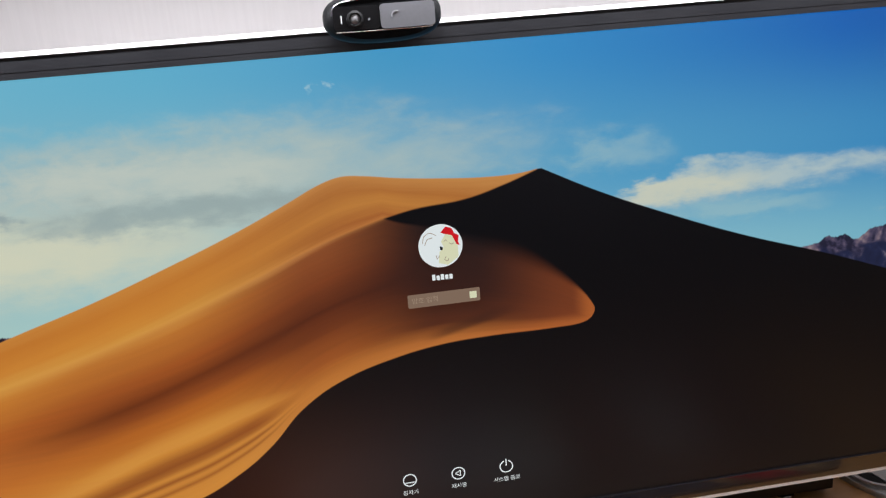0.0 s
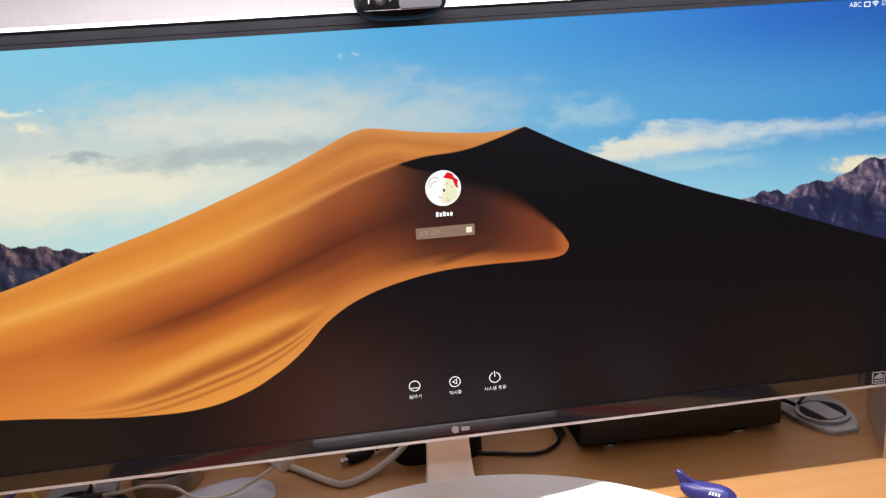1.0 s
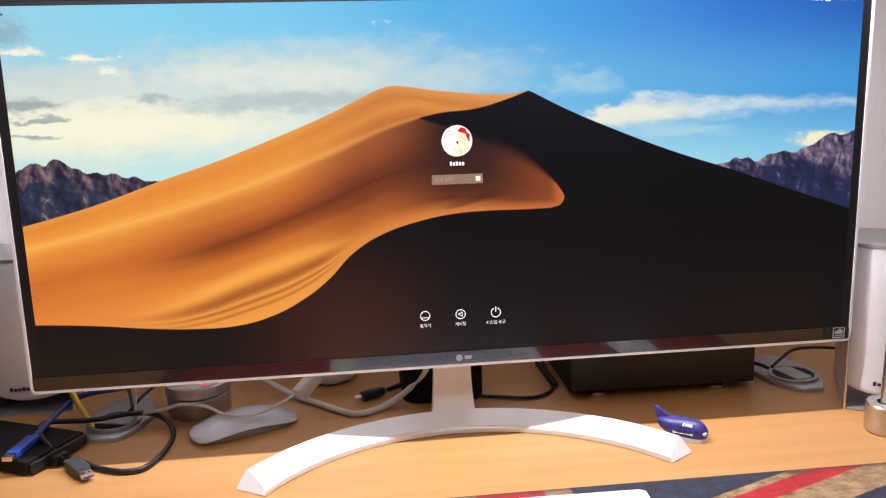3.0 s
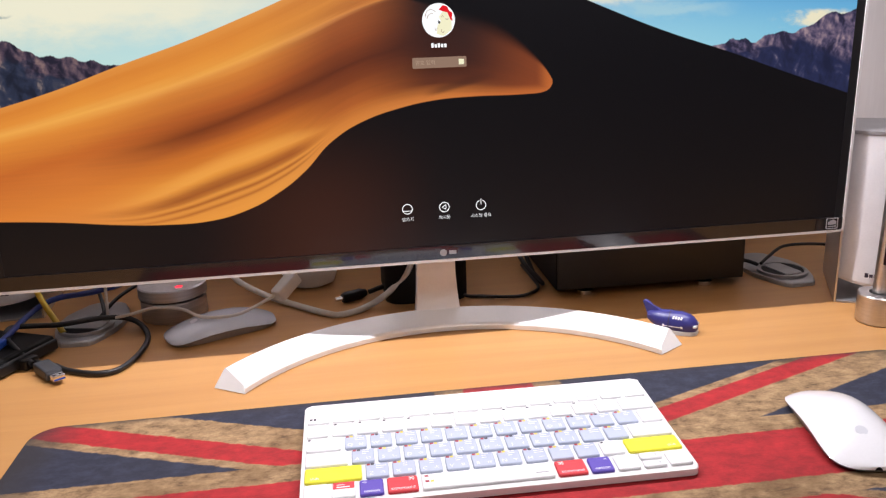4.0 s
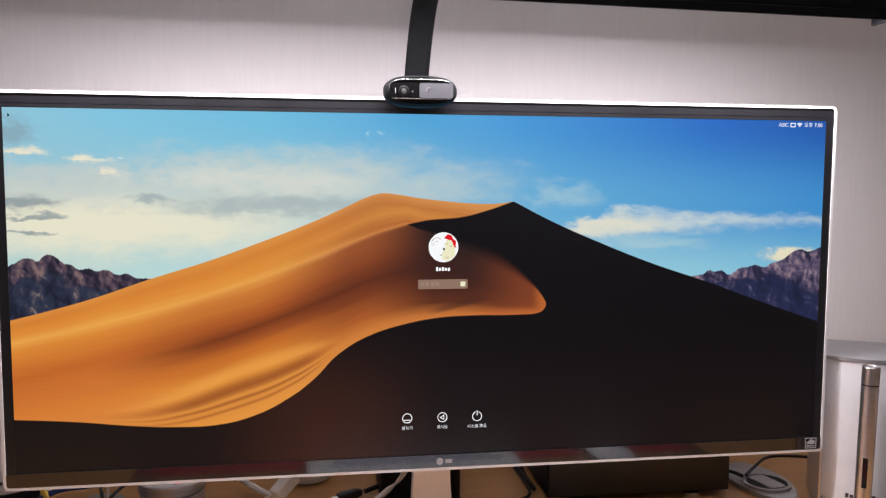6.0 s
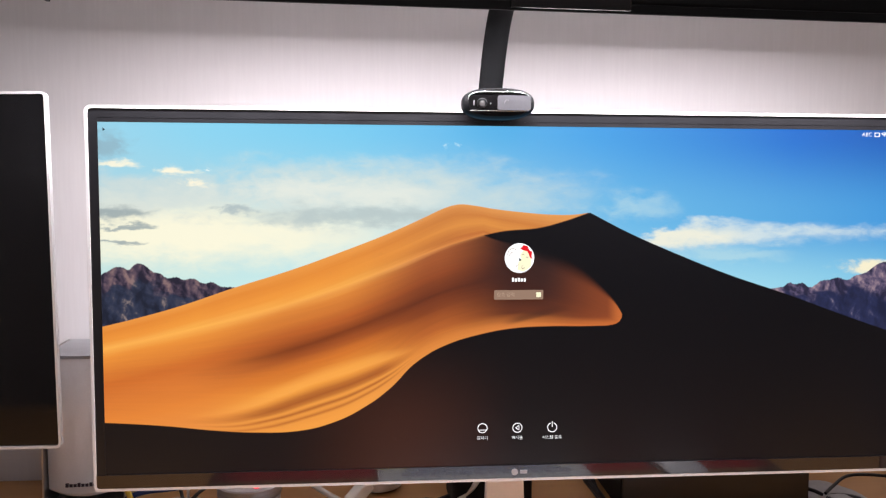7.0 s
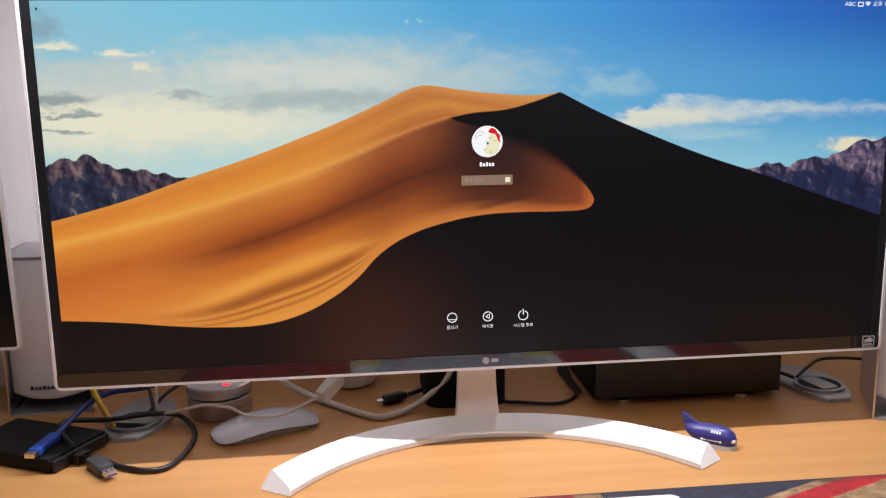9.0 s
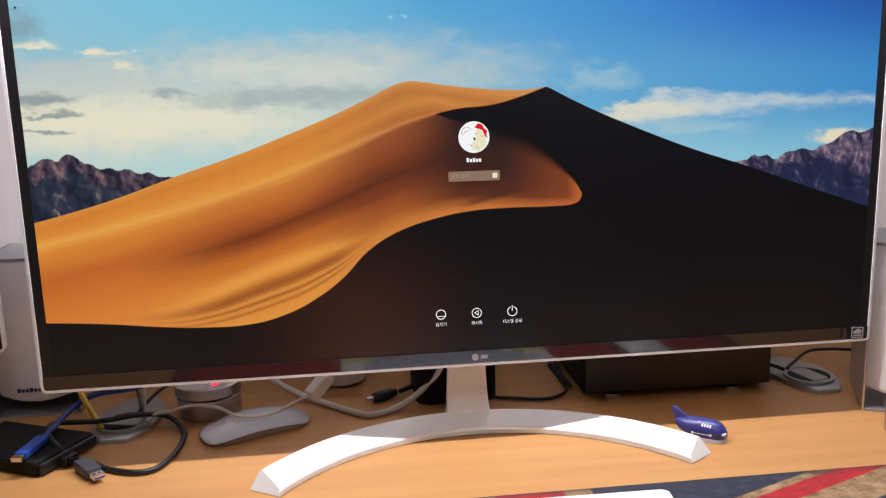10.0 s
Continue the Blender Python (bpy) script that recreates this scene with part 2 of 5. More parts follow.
def wallpaper_picture():
    """The lit desktop picture: sand dune, mountains and a cloudy sky, in screen units 0 to 1."""
    n = Net("screen_picture")
    s = n.split(n.coord("UV"))
    off = n.div(n.sub(s[0], 0.553), 0.58)
    u = n.add(s[0], n.mul(n.sub(1.0, n.mul(off, off)), 0.0075))
    rise = n.mul(n.sub(0.0149, n.mul(s[0], 0.021)), n.math("MAXIMUM", n.sub(1.0, n.div(s[1], 0.6)), 0.0))
    v = n.sub(s[1], rise)
    p = n.xyz(n.mul(u, 2.39), v)
    # sky
    top = n.ramp(u, [(0, lin(146, 200, 218)), (0.12, lin(130, 198, 222)), (0.3, lin(112, 190, 222)), (0.6, lin(66, 152, 214)), (0.85, lin(30, 106, 194)), (1, lin(28, 88, 172))])
    low = n.ramp(u, [(0, lin(186, 216, 208)), (0.3, lin(194, 224, 220)), (0.65, lin(166, 213, 222)), (1, lin(126, 190, 214))])
    mid = n.ramp(u, [(0, lin(164, 200, 208)), (0.35, lin(160, 202, 214)), (0.65, lin(100, 172, 214)), (1, lin(64, 142, 204))])
    col = n.mix(n.step(v, 0.5, 0.74), low, mid)
    col = n.mix(n.step(v, 0.74, 1.0), col, top)
    billow = n.noise(n.xyz(n.mul(u, 1.5), n.mul(v, 1.7)), 6.0, 9, 0.58, 0.5)
    wisps = n.noise(n.xyz(n.mul(u, 7.0), n.mul(v, 18)), 1.5, 7, 0.62, 0.3)
    fluff = n.noise(n.xyz(n.mul(u, 2.0), n.mul(v, 1.5)), 19.0, 7, 0.6, 0.4)
    cover = n.add(n.mul(billow, 0.62), n.mul(fluff, 0.38))
    puffy = n.sub(cover, 0.5)
    # clouds are drawn in a sky pulled about by the wind
    gust = n.noise(n.xyz(n.mul(u, 2.39), n.mul(v, 2.2), 3.7), 11.0, 6, 0.6)
    wu = n.add(u, n.mul(n.sub(fluff, 0.5), 0.10))
    wv = n.add(n.add(v, n.mul(n.sub(gust, 0.5), 0.075)), n.mul(n.sub(wisps, 0.5), 0.03))

    def band(cu, cv, su, sv):
        a = n.div(n.sub(wu, cu), su)
        b = n.div(n.sub(wv, cv), sv)
        return n.math("EXPONENT", n.mul(n.add(n.mul(a, a), n.mul(b, b)), -1.0))

    def cloud(shape, k, lo, hi):
        return n.mul(n.step(n.add(shape, n.mul(puffy, k)), lo, hi), n.step(shape, 0.03, 0.3))

    def over(mask, amount, rgb):
        return n.mix(n.mul(mask, amount), col, lin(*rgb))

    col = over(cloud(band(0.12, 0.695, 0.26, 0.10), 1.0, 0.0, 0.95), 0.92, (242, 234, 204))
    col = over(cloud(band(0.06, 0.80, 0.15, 0.06), 1.4, 0.1, 0.95), 0.6, (202, 206, 198))
    # the broad grey-white bank with a darker belly
    col = over(cloud(band(0.325, 0.80, 0.25, 0.10), 1.8, 0.1, 0.9), 0.85, (200, 210, 204))
    col = over(cloud(band(0.29, 0.808, 0.16, 0.045), 2.2, 0.2, 1.1), 0.65, (224, 224, 210))
    col = over(cloud(band(0.31, 0.738, 0.18, 0.034), 1.3, 0.15, 1.05), 0.7, (164, 178, 178))
    col = over(cloud(band(0.165, 0.752, 0.028, 0.014), 1.0, 0.1, 0.95), 0.7, (150, 166, 172))
    # the long shelf on the clear side
    high = n.curve(wu, [(0, 0.6), (0.63, 0.672), (0.663, 0.686), (0.7093, 0.726), (0.7488, 0.742), (0.785, 0.726), (0.85, 0.718), (0.93, 0.714), (1, 0.706)])
    deep = n.curve(wu, [(0, 0.62), (0.64, 0.63), (0.70, 0.64), (0.76, 0.658), (0.85, 0.672), (1, 0.675)])
    shelf = n.mul(n.step(n.sub(high, wv), -0.010, 0.022), n.step(n.sub(wv, deep), -0.02, 0.03))
    shelf = n.mul(shelf, n.step(u, 0.62, 0.68))
    col = over(n.mul(shelf, n.step(cover, 0.28, 0.56)), 0.85, (208, 217, 214))
    col = over(n.mul(shelf, cloud(band(0.715, 0.675, 0.08, 0.04), 1.0, 0.1, 0.9)), 0.8, (232, 226, 202))
    col = over(cloud(band(0.655, 0.765, 0.055, 0.045), 1.8, 0.2, 1.1), 0.6, (178, 206, 212))
    col = over(cloud(band(0.76, 0.625, 0.10, 0.025), 1.6, 0.2, 1.1), 0.5, (186, 212, 212))
    col = over(cloud(band(0.960, 0.588, 0.045, 0.024), 0.9, 0.1, 0.85), 0.9, (242, 228, 190))
    # cream streaks and grey scraps near the edge
    col = over(cloud(band(0.022, 0.888, 0.030, 0.013), 1.8, 0.1, 0.95), 0.8, (250, 236, 204))
    tail = n.math("MAXIMUM", band(0.086, 0.862, 0.032, 0.016), n.mul(band(0.118, 0.832, 0.02, 0.012), 0.7))
    col = over(cloud(tail, 2.0, 0.1, 0.95), 0.85, (250, 236, 204))
    col = over(cloud(band(0.128, 0.873, 0.006, 0.006), 0.8, 0.2, 0.9), 0.6, (236, 240, 232))
    scraps = n.math("MAXIMUM", band(0.020, 0.747, 0.04, 0.022), n.math("MAXIMUM", band(0.036, 0.711, 0.034, 0.009), band(0.018, 0.667, 0.034, 0.0075)))
    col = over(cloud(scraps, 1.1, 0.15, 0.95), 0.8, (132, 147, 152))
    col = over(cloud(band(0.008, 0.945, 0.03, 0.05), 1.4, 0.2, 1.1), 0.6, (132, 152, 162))
    col = over(cloud(band(0.418, 0.936, 0.007, 0.008), 0.9, 0.2, 0.9), 0.45, (206, 228, 234))
    # mountains
    rough = n.mul(n.sub(n.noise(n.xyz(n.mul(u, 2.39), 0.0), 130.0, 3, 0.6), 0.5), 0.008)
    ru = n.mul(u, 2.39)

    def shaded(scale, dx, dy):
        a = n.noise(n.xyz(ru, n.mul(v, 0.85)), scale, 6, 0.52, 0.35)
        b = n.noise(n.xyz(n.add(ru, dx), n.add(n.mul(v, 0.85), dy)), scale, 6, 0.52, 0.35)
        return n.sub(a, b)

    rock = n.add(0.5, n.add(n.mul(shaded(15.0, 0.013, 0.007), 1.5), n.mul(shaded(34.0, 0.006, 0.002), 0.8)))
    patch = n.noise(n.xyz(ru, n.mul(v, 1.3)), 17.0, 4, 0.5, 0.4)
    left = n.curve(u, [(0.0000, 0.5720), (0.0019, 0.5759), (0.0096, 0.5834), (0.0161, 0.5942), (0.0255, 0.5954), (0.0303, 0.5873), (0.0347, 0.5886), (0.0413, 0.6041), (0.0464, 0.6054), (0.0537, 0.5973), (0.0628, 0.5795), (0.0690, 0.5776), (0.0782, 0.5628), (0.0909, 0.5654), (0.0971, 0.5572), (0.1080, 0.5615), (0.1224, 0.5464), (0.1308, 0.5508), (0.1415, 0.5374), (0.1575, 0.5350), (0.2000, 0.5000), (1.0000, 0.3000)])
    lm = n.mul(n.step(n.sub(n.add(left, rough), v), -0.002, 0.002), n.math("LESS_THAN", u, 0.3))
    lowness = n.step(n.add(n.sub(left, v), n.mul(n.sub(patch, 0.5), 0.16)), 0.035, 0.065)
    rocky = n.ramp(rock, [(0.36, lin(34, 31, 46)), (0.47, lin(64, 53, 68)), (0.58, lin(92, 74, 84)), (0.74, lin(132, 106, 104))])
    gloomy = n.ramp(rock, [(0.3, lin(27, 31, 46)), (0.55, lin(44, 50, 70)), (0.66, lin(62, 62, 76)), (0.78, lin(132, 116, 112))])
    col = n.mix(lm, col, n.mix(lowness, rocky, gloomy))
    right = n.curve(u, [(0.0000, 0.2000), (0.7800, 0.4800), (0.8209, 0.5200), (0.8320, 0.5246), (0.8431, 0.5292), (0.8503, 0.5409), (0.8578, 0.5354), (0.8667, 0.5402), (0.8767, 0.5260), (0.8840, 0.5325), (0.8913, 0.5459), (0.9025, 0.5489), (0.9137, 0.5553), (0.9251, 0.5479), (0.9362, 0.5612), (0.9474, 0.5676), (0.9584, 0.5843), (0.9657, 0.5961), (0.9770, 0.6025), (0.9848, 0.5953), (0.9938, 0.6001), (1.0000, 0.6060)])
    rm = n.mul(n.step(n.sub(n.add(right, rough), v), -0.002, 0.002), n.math("GREATER_THAN", u, 0.7))
    rocky2 = n.ramp(rock, [(0.36, lin(38, 36, 58)), (0.47, lin(74, 66, 92)), (0.58, lin(108, 92, 112)), (0.74, lin(158, 134, 140))])
    gloomy2 = n.ramp(rock, [(0.3, lin(26, 30, 56)), (0.62, lin(38, 43, 76)), (0.74, lin(66, 64, 92)), (0.84, lin(120, 108, 124))])
    lowness2 = n.mul(n.step(n.add(n.sub(right, v), n.mul(n.sub(patch, 0.5), 0.14)), 0.012, 0.04), n.step(n.add(u, n.mul(n.sub(v, 0.50), 0.9)), 0.985, 0.955))
    col = n.mix(rm, col, n.mix(lowness2, rocky2, gloomy2))
    # dune
    sky = n.curve(u, [(0, 0.422), (0.0439, 0.4478), (0.0923, 0.4805), (0.1588, 0.5345), (0.2232, 0.5825), (0.2895, 0.639), (0.3297, 0.6755), (0.3565, 0.702), (0.3903, 0.7385), (0.4105, 0.761), (0.4241, 0.7715), (0.4322, 0.7742), (0.4477, 0.771), (0.4749, 0.7605), (0.5125, 0.7505), (0.547, 0.7445),
                      (0.5748, 0.745), (0.593, 0.751), (0.641, 0.693), (0.699, 0.633), (0.772, 0.565), (0.848, 0.505), (0.925, 0.439), (1, 0.378)], (17,))
    foot = n.curve(u, [(0, 0.14), (0.072, 0.128), (0.133, 0.112), (0.179, 0.105), (0.234, 0.108), (0.275, 0.131), (0.318, 0.182), (0.345, 0.23), (0.381, 0.314), (0.416, 0.361), (0.457, 0.391),
                       (0.5, 0.409), (0.542, 0.414), (0.6, 0.414), (0.625, 0.418), (0.633, 0.428), (0.6355, 0.444), (0.66, 0.444), (1, 0.444)], (16, 17, 18))
    crest = n.curve(u, [(0, 0.358), (0.08, 0.4), (0.146, 0.439), (0.247, 0.505), (0.349, 0.591), (0.417, 0.654), (0.461, 0.684), (0.474, 0.672), (0.501, 0.654), (0.529, 0.627), (0.578, 0.57),
                        (0.614, 0.511), (0.630, 0.472), (0.6345, 0.452), (0.6355, 0.4438), (0.66, 0.4438), (1, 0.4438)], (6, 14, 15, 16))
    wedge = n.curve(u, [(0, 0.684), (0.461, 0.684), (0.487, 0.696), (0.529, 0.705), (0.56, 0.724), (0.593, 0.751), (0.61, 0.9), (1, 0.9)], (1, 5, 6))
    soft = n.curve(u, [(0, 0.003), (0.461, 0.003), (0.52, 0.012), (0.57, 0.03), (0.61, 0.014), (0.632, 0.003), (1, 0.003)])
    under_sky = n.step(n.sub(sky, v), -0.0015, 0.0015)
    over_foot = n.step(n.sub(v, foot), -0.002, 0.002)
    above = n.step(n.div(n.sub(v, crest), soft), -1.0, 1.0)
    below_w = n.step(n.sub(wedge, v), -0.002, 0.002)
    in_wedge = n.mul(n.mul(above, below_w), n.math("GREATER_THAN", u, 0.461))
    lit = n.mul(n.mul(over_foot, n.math("LESS_THAN", u, 0.6356)), n.sub(1.0, in_wedge))
    # the dark side
    night = n.mix(n.step(v, 0.6, 0.02), lin(3, 3, 5), n.mix(n.step(u, 0.15, 0.9), lin(20, 15, 14), lin(13, 10, 11)))
    ember = n.mul(n.mul(n.step(u, 0.2, 0.36), n.step(u, 0.52, 0.36)), n.step(v, 0.42, 0.1))
    night = n.mix(n.mul(ember, 0.55), night, lin(70, 34, 20))
    # the lit side, shaded by how far up between foot and crest
    t = n.math("DIVIDE", n.sub(v, foot), n.math("MAXIMUM", n.sub(crest, foot), 0.01), clamp=True)
    flow = n.noise(n.xyz(n.mul(u, 1.5), n.add(n.mul(t, 3.6), n.mul(u, 1.0))), 1.9, 3, 0.5, 0.3)
    fine = n.noise(n.xyz(n.mul(u, 7), n.add(n.mul(t, 30), n.mul(u, 12))), 1.0, 3)
    tt = n.add(t, n.mul(n.sub(flow, 0.5), 0.22))
    rr = n.ramp(tt, [(0, lin(196, 114, 56)), (0.06, lin(152, 84, 40)), (0.2, lin(94, 48, 28)), (0.5, lin(60, 32, 25)), (0.8, lin(52, 30, 25)), (1, lin(30, 21, 21))])
    ridge = n.curve(u, [(0, 0.358), (0.08, 0.4), (0.146, 0.439), (0.247, 0.505), (0.349, 0.591), (0.417, 0.654), (0.461, 0.684), (0.635, 0.83), (1, 1)])
    wave = n.noise(n.xyz(n.mul(u, 2.2), n.mul(n.sub(v, ridge), 9.0)), 1.5, 3, 0.5, 0.2)
    depth = n.math("DIVIDE", n.add(n.sub(ridge, v), n.mul(n.sub(wave, 0.5), 0.05)), 0.36, clamp=True)
    pl = n.ramp(depth, [(0, lin(244, 176, 80)), (0.1, lin(228, 144, 56)), (0.28, lin(200, 109, 43)), (0.42, lin(208, 118, 49)), (0.6, lin(222, 132, 54)), (0.85, lin(228, 144, 66))])
    pm = n.ramp(depth, [(0, lin(240, 170, 80)), (0.08, lin(214, 132, 54)), (0.26, lin(178, 94, 38)), (0.37, lin(122, 58, 24)), (0.46, lin(158, 82, 34)), (0.56, lin(204, 116, 42)), (0.68, lin(232, 152, 60)), (0.86, lin(232, 156, 66)), (1, lin(236, 156, 66))])
    pr = n.ramp(depth, [(0, lin(210, 140, 78)), (0.05, lin(160, 90, 46)), (0.22, lin(138, 70, 34)), (0.36, lin(98, 46, 24)), (0.5, lin(128, 64, 30)), (0.66, lin(178, 98, 42)), (0.8, lin(222, 142, 60)), (1, lin(232, 156, 72))])
    face = n.mix(n.step(u, 0.08, 0.24), pl, pm)
    face = n.mix(n.step(u, 0.28, 0.40), face, pr)
    face = n.mix(n.step(u, 0.40, 0.50), face, rr)
    rim = n.mul(n.mul(n.step(n.sub(v, foot), 0.05, 0.0), n.step(u, 0.3, 0.38)), n.step(u, 0.6, 0.5))
    face = n.mix(n.mul(rim, 0.6), face, lin(216, 134, 62))
    tip = n.mul(n.step(u, 0.53, 0.63), 0.7)
    face = n.mix(tip, face, lin(150, 76, 38))
    lip = n.mul(n.step(u, 0.5, 0.6), n.math("MAXIMUM", n.step(u, 0.615, 0.634), n.step(n.sub(v, foot), 0.03, 0.0)))
    face = n.mix(n.mul(lip, 0.7), face, lin(206, 116, 54))
    fold = n.sub(v, n.add(0.425, n.mul(n.sub(u, 0.49), 0.55)))
    crease = n.mul(n.mul(n.step(fold, -0.012, 0.0), n.step(fold, 0.022, 0.004)), n.mul(n.step(u, 0.48, 0.51), n.step(u, 0.575, 0.53)))
    face = n.mix(n.mul(crease, 0.6), face, lin(60, 32, 24))
    # long ripples near the foot
    brow = n.curve(u, [(0.0000, 0.1280), (0.0658, 0.1473), (0.1182, 0.1727), (0.1845, 0.2105), (0.2515, 0.2520), (0.2989, 0.2853), (0.3261, 0.3068), (0.3534, 0.3283), (0.4000, 0.3700), (0.4400, 0.3950), (1.0000, 0.4000)])
    lane = n.div(n.sub(brow, v), n.math("MAXIMUM", n.sub(brow, foot), 0.012))
    lane = n.sub(n.add(lane, n.mul(n.sub(flow, 0.5), 0.08)), n.mul(n.step(u, 0.27, 0.13), 0.30))
    def grey(*stops):
        return [(a, (b, b, b, 1)) for a, b in stops]
    ridges = n.ramp(lane, grey((0.06, 0), (0.2, 0.8), (0.30, 1.0), (0.38, 0.7), (0.44, 0.1), (0.47, 0.15), (0.53, 0.9), (0.59, 0.15), (0.63, 0.15), (0.69, 0.75), (0.75, 0.1), (0.9, 0)))
    rmask = n.mul(n.step(u, 0.08, 0.22), n.step(u, 0.385, 0.33))
    face = n.mix(n.mul(n.mul(ridges, rmask), 0.85), face, lin(150, 76, 32))
    edge = n.ramp(n.add(lane, 0.3), grey((0.0, 0), (0.2, 0.8), (0.3, 0.9), (0.36, 0)))
    face = n.mix(n.mul(n.mul(edge, rmask), 0.5), face, lin(250, 178, 84))
    up = n.math("DIVIDE", n.sub(v, crest), n.math("MAXIMUM", n.sub(sky, crest), 0.01), clamp=True)
    upn = n.add(up, n.mul(n.sub(n.noise(n.xyz(n.mul(u, 3), n.add(n.mul(up, 3.0), n.mul(u, -2.0))), 2.0, 3), 0.5), 0.35))
    ul = n.ramp(upn, [(0, lin(240, 170, 76)), (0.3, lin(232, 150, 58)), (0.7, lin(222, 138, 52)), (1, lin(228, 152, 68))])
    ur = n.ramp(upn, [(0, lin(214, 140, 72)), (0.15, lin(184, 110, 52)), (0.45, lin(214, 142, 66)), (0.7, lin(196, 124, 58)), (1, lin(222, 154, 84))])
    upper = n.mix(n.step(u, 0.25, 0.45), ul, ur)
    before = n.math("LESS_THAN", u, 0.4615)
    is_up = n.math("MAXIMUM", n.mul(n.step(n.sub(v, crest), -0.004, 0.004), before), n.mul(n.step(n.sub(v, wedge), -0.004, 0.004), n.math("LESS_THAN", u, 0.6)))
    face = n.mix(is_up, face, upper)
    face = n.mix(0.16, face, n.mix(fine, lin(120, 60, 20), lin(255, 200, 120)), "OVERLAY")
    face = n.mix(1.0, face, (0.94, 0.95, 1.0, 1), "MULTIPLY")
    dune = n.mix(lit, night, face)
    col = n.mix(under_sky, col, dune)
    grain = n.noise(p, 420.0, 2)
    col = n.mix(0.05, col, n.mix(grain, (0, 0, 0, 1), (1, 1, 1, 1)), "OVERLAY")
    return n.surface((0.003, 0.003, 0.004, 1), 0.32, 0, None, 0.0, col, 1.0, 0.3)


M["wall"] = wall_material()
M["wood"] = wood_material()
M["mat"] = mat_material()
M["picture"] = wallpaper_picture()


# ---------------------------------------------------------------- mesh helpers
def finish(name, bm, material, smooth=True):
    me = bpy.data.meshes.new(name)
    bmesh.ops.recalc_face_normals(bm, faces=bm.faces)
    bm.to_mesh(me)
    bm.free()
    me.materials.append(material)
    if smooth:
        me.polygons.foreach_set("use_smooth", [True] * len(me.polygons))
        me.set_sharp_from_angle(angle=radians(20))
    return me


SKEW = pose(-0.0055, 0.0089, 0, 0, 0, -2.3)     # the things on the desk stand a little askew to the monitor


def thing(name, m, label, category, group="", askew=True):
    ob = new(name)
    ob.empty_display_size = 0.02
    ob.matrix_world = SKEW @ m if askew else m
    return tagged(ob, label, category, group)


def part(name, bm, material, parent=None, label="", m=None, smooth=True):
    ob = new(name, finish(name, bm, material, smooth))
    if parent:
        ob.parent = parent
    if m is not None:
        ob.matrix_basis = m
    if label:
        ob["label"] = label
    return ob


def box(x0, x1, y0, y1, z0, z1, bevel=0.0, seg=2, bm=None):
    bm = bm or bmesh.new()
    r = bmesh.ops.create_cube(bm, size=1.0, matrix=Matrix.LocRotScale(((x0 + x1) / 2, (y0 + y1) / 2, (z0 + z1) / 2), None, (x1 - x0, y1 - y0, z1 - z0)))
    if bevel:
        edges = list({e for vt in r["verts"] for e in vt.link_edges})
        bmesh.ops.bevel(bm, geom=edges, offset=bevel, segments=seg, profile=0.5, affect="EDGES")
    return bm


def slab(outline, z0, z1, bevel=0.0, bm=None, seg=2):
    """An upright prism over a closed outline of (x, y)."""
    bm = bm or bmesh.new()
    lo = [bm.verts.new((x, y, z0)) for x, y in outline]
    hi = [bm.verts.new((x, y, z1)) for x, y in outline]
    k = len(outline)
    bm.faces.new(lo[::-1])
    top = bm.faces.new(hi)
    for i in range(k):
        bm.faces.new((lo[i], lo[(i + 1) % k], hi[(i + 1) % k], hi[i]))
    if bevel:
        bmesh.ops.bevel(bm, geom=list(top.edges), offset=bevel, segments=seg, profile=0.5, affect="EDGES")
    return bm


def rounded(x0, x1, y0, y1, r, k=6):
    pts = []
    for cx, cy, a in ((x1 - r, y1 - r, 0), (x0 + r, y1 - r, 90), (x0 + r, y0 + r, 180), (x1 - r, y0 + r, 270)):
        for i in range(k + 1):
            q = radians(a + 90 * i / k)
            pts.append((cx + r * math.cos(q), cy + r * math.sin(q)))
    return pts


def lathe(profile, seg=40, bm=None):
    """A turned body from (radius, z) pairs, from the lowest up."""
    bm = bm or bmesh.new()
    rings = []
    for r, z in profile:
        rings.append([bm.verts.new((r * math.cos(2 * math.pi * i / seg), r * math.sin(2 * math.pi * i / seg), z)) for i in range(seg)])
    for a, b in zip(rings, rings[1:]):
        for i in range(seg):
            bm.faces.new((a[i], a[(i + 1) % seg], b[(i + 1) % seg], b[i]))
    bm.faces.new(rings[0][::-1])
    bm.faces.new(rings[-1])
    return bm


def spline(points, per=10):
    p = [Vector(q) for q in points]
    p = [p[0] * 2 - p[1]] + p + [p[-1] * 2 - p[-2]]
    out = []
    for i in range(1, len(p) - 2):
        for k in range(per):
            t = k / per
            a, b, c, d = p[i - 1], p[i], p[i + 1], p[i + 2]
            out.append(0.5 * (2 * b + (c - a) * t + (2 * a - 5 * b + 4 * c - d) * t * t + (3 * b - a - 3 * c + d) * t ** 3))
    out.append(p[-2])
    return out


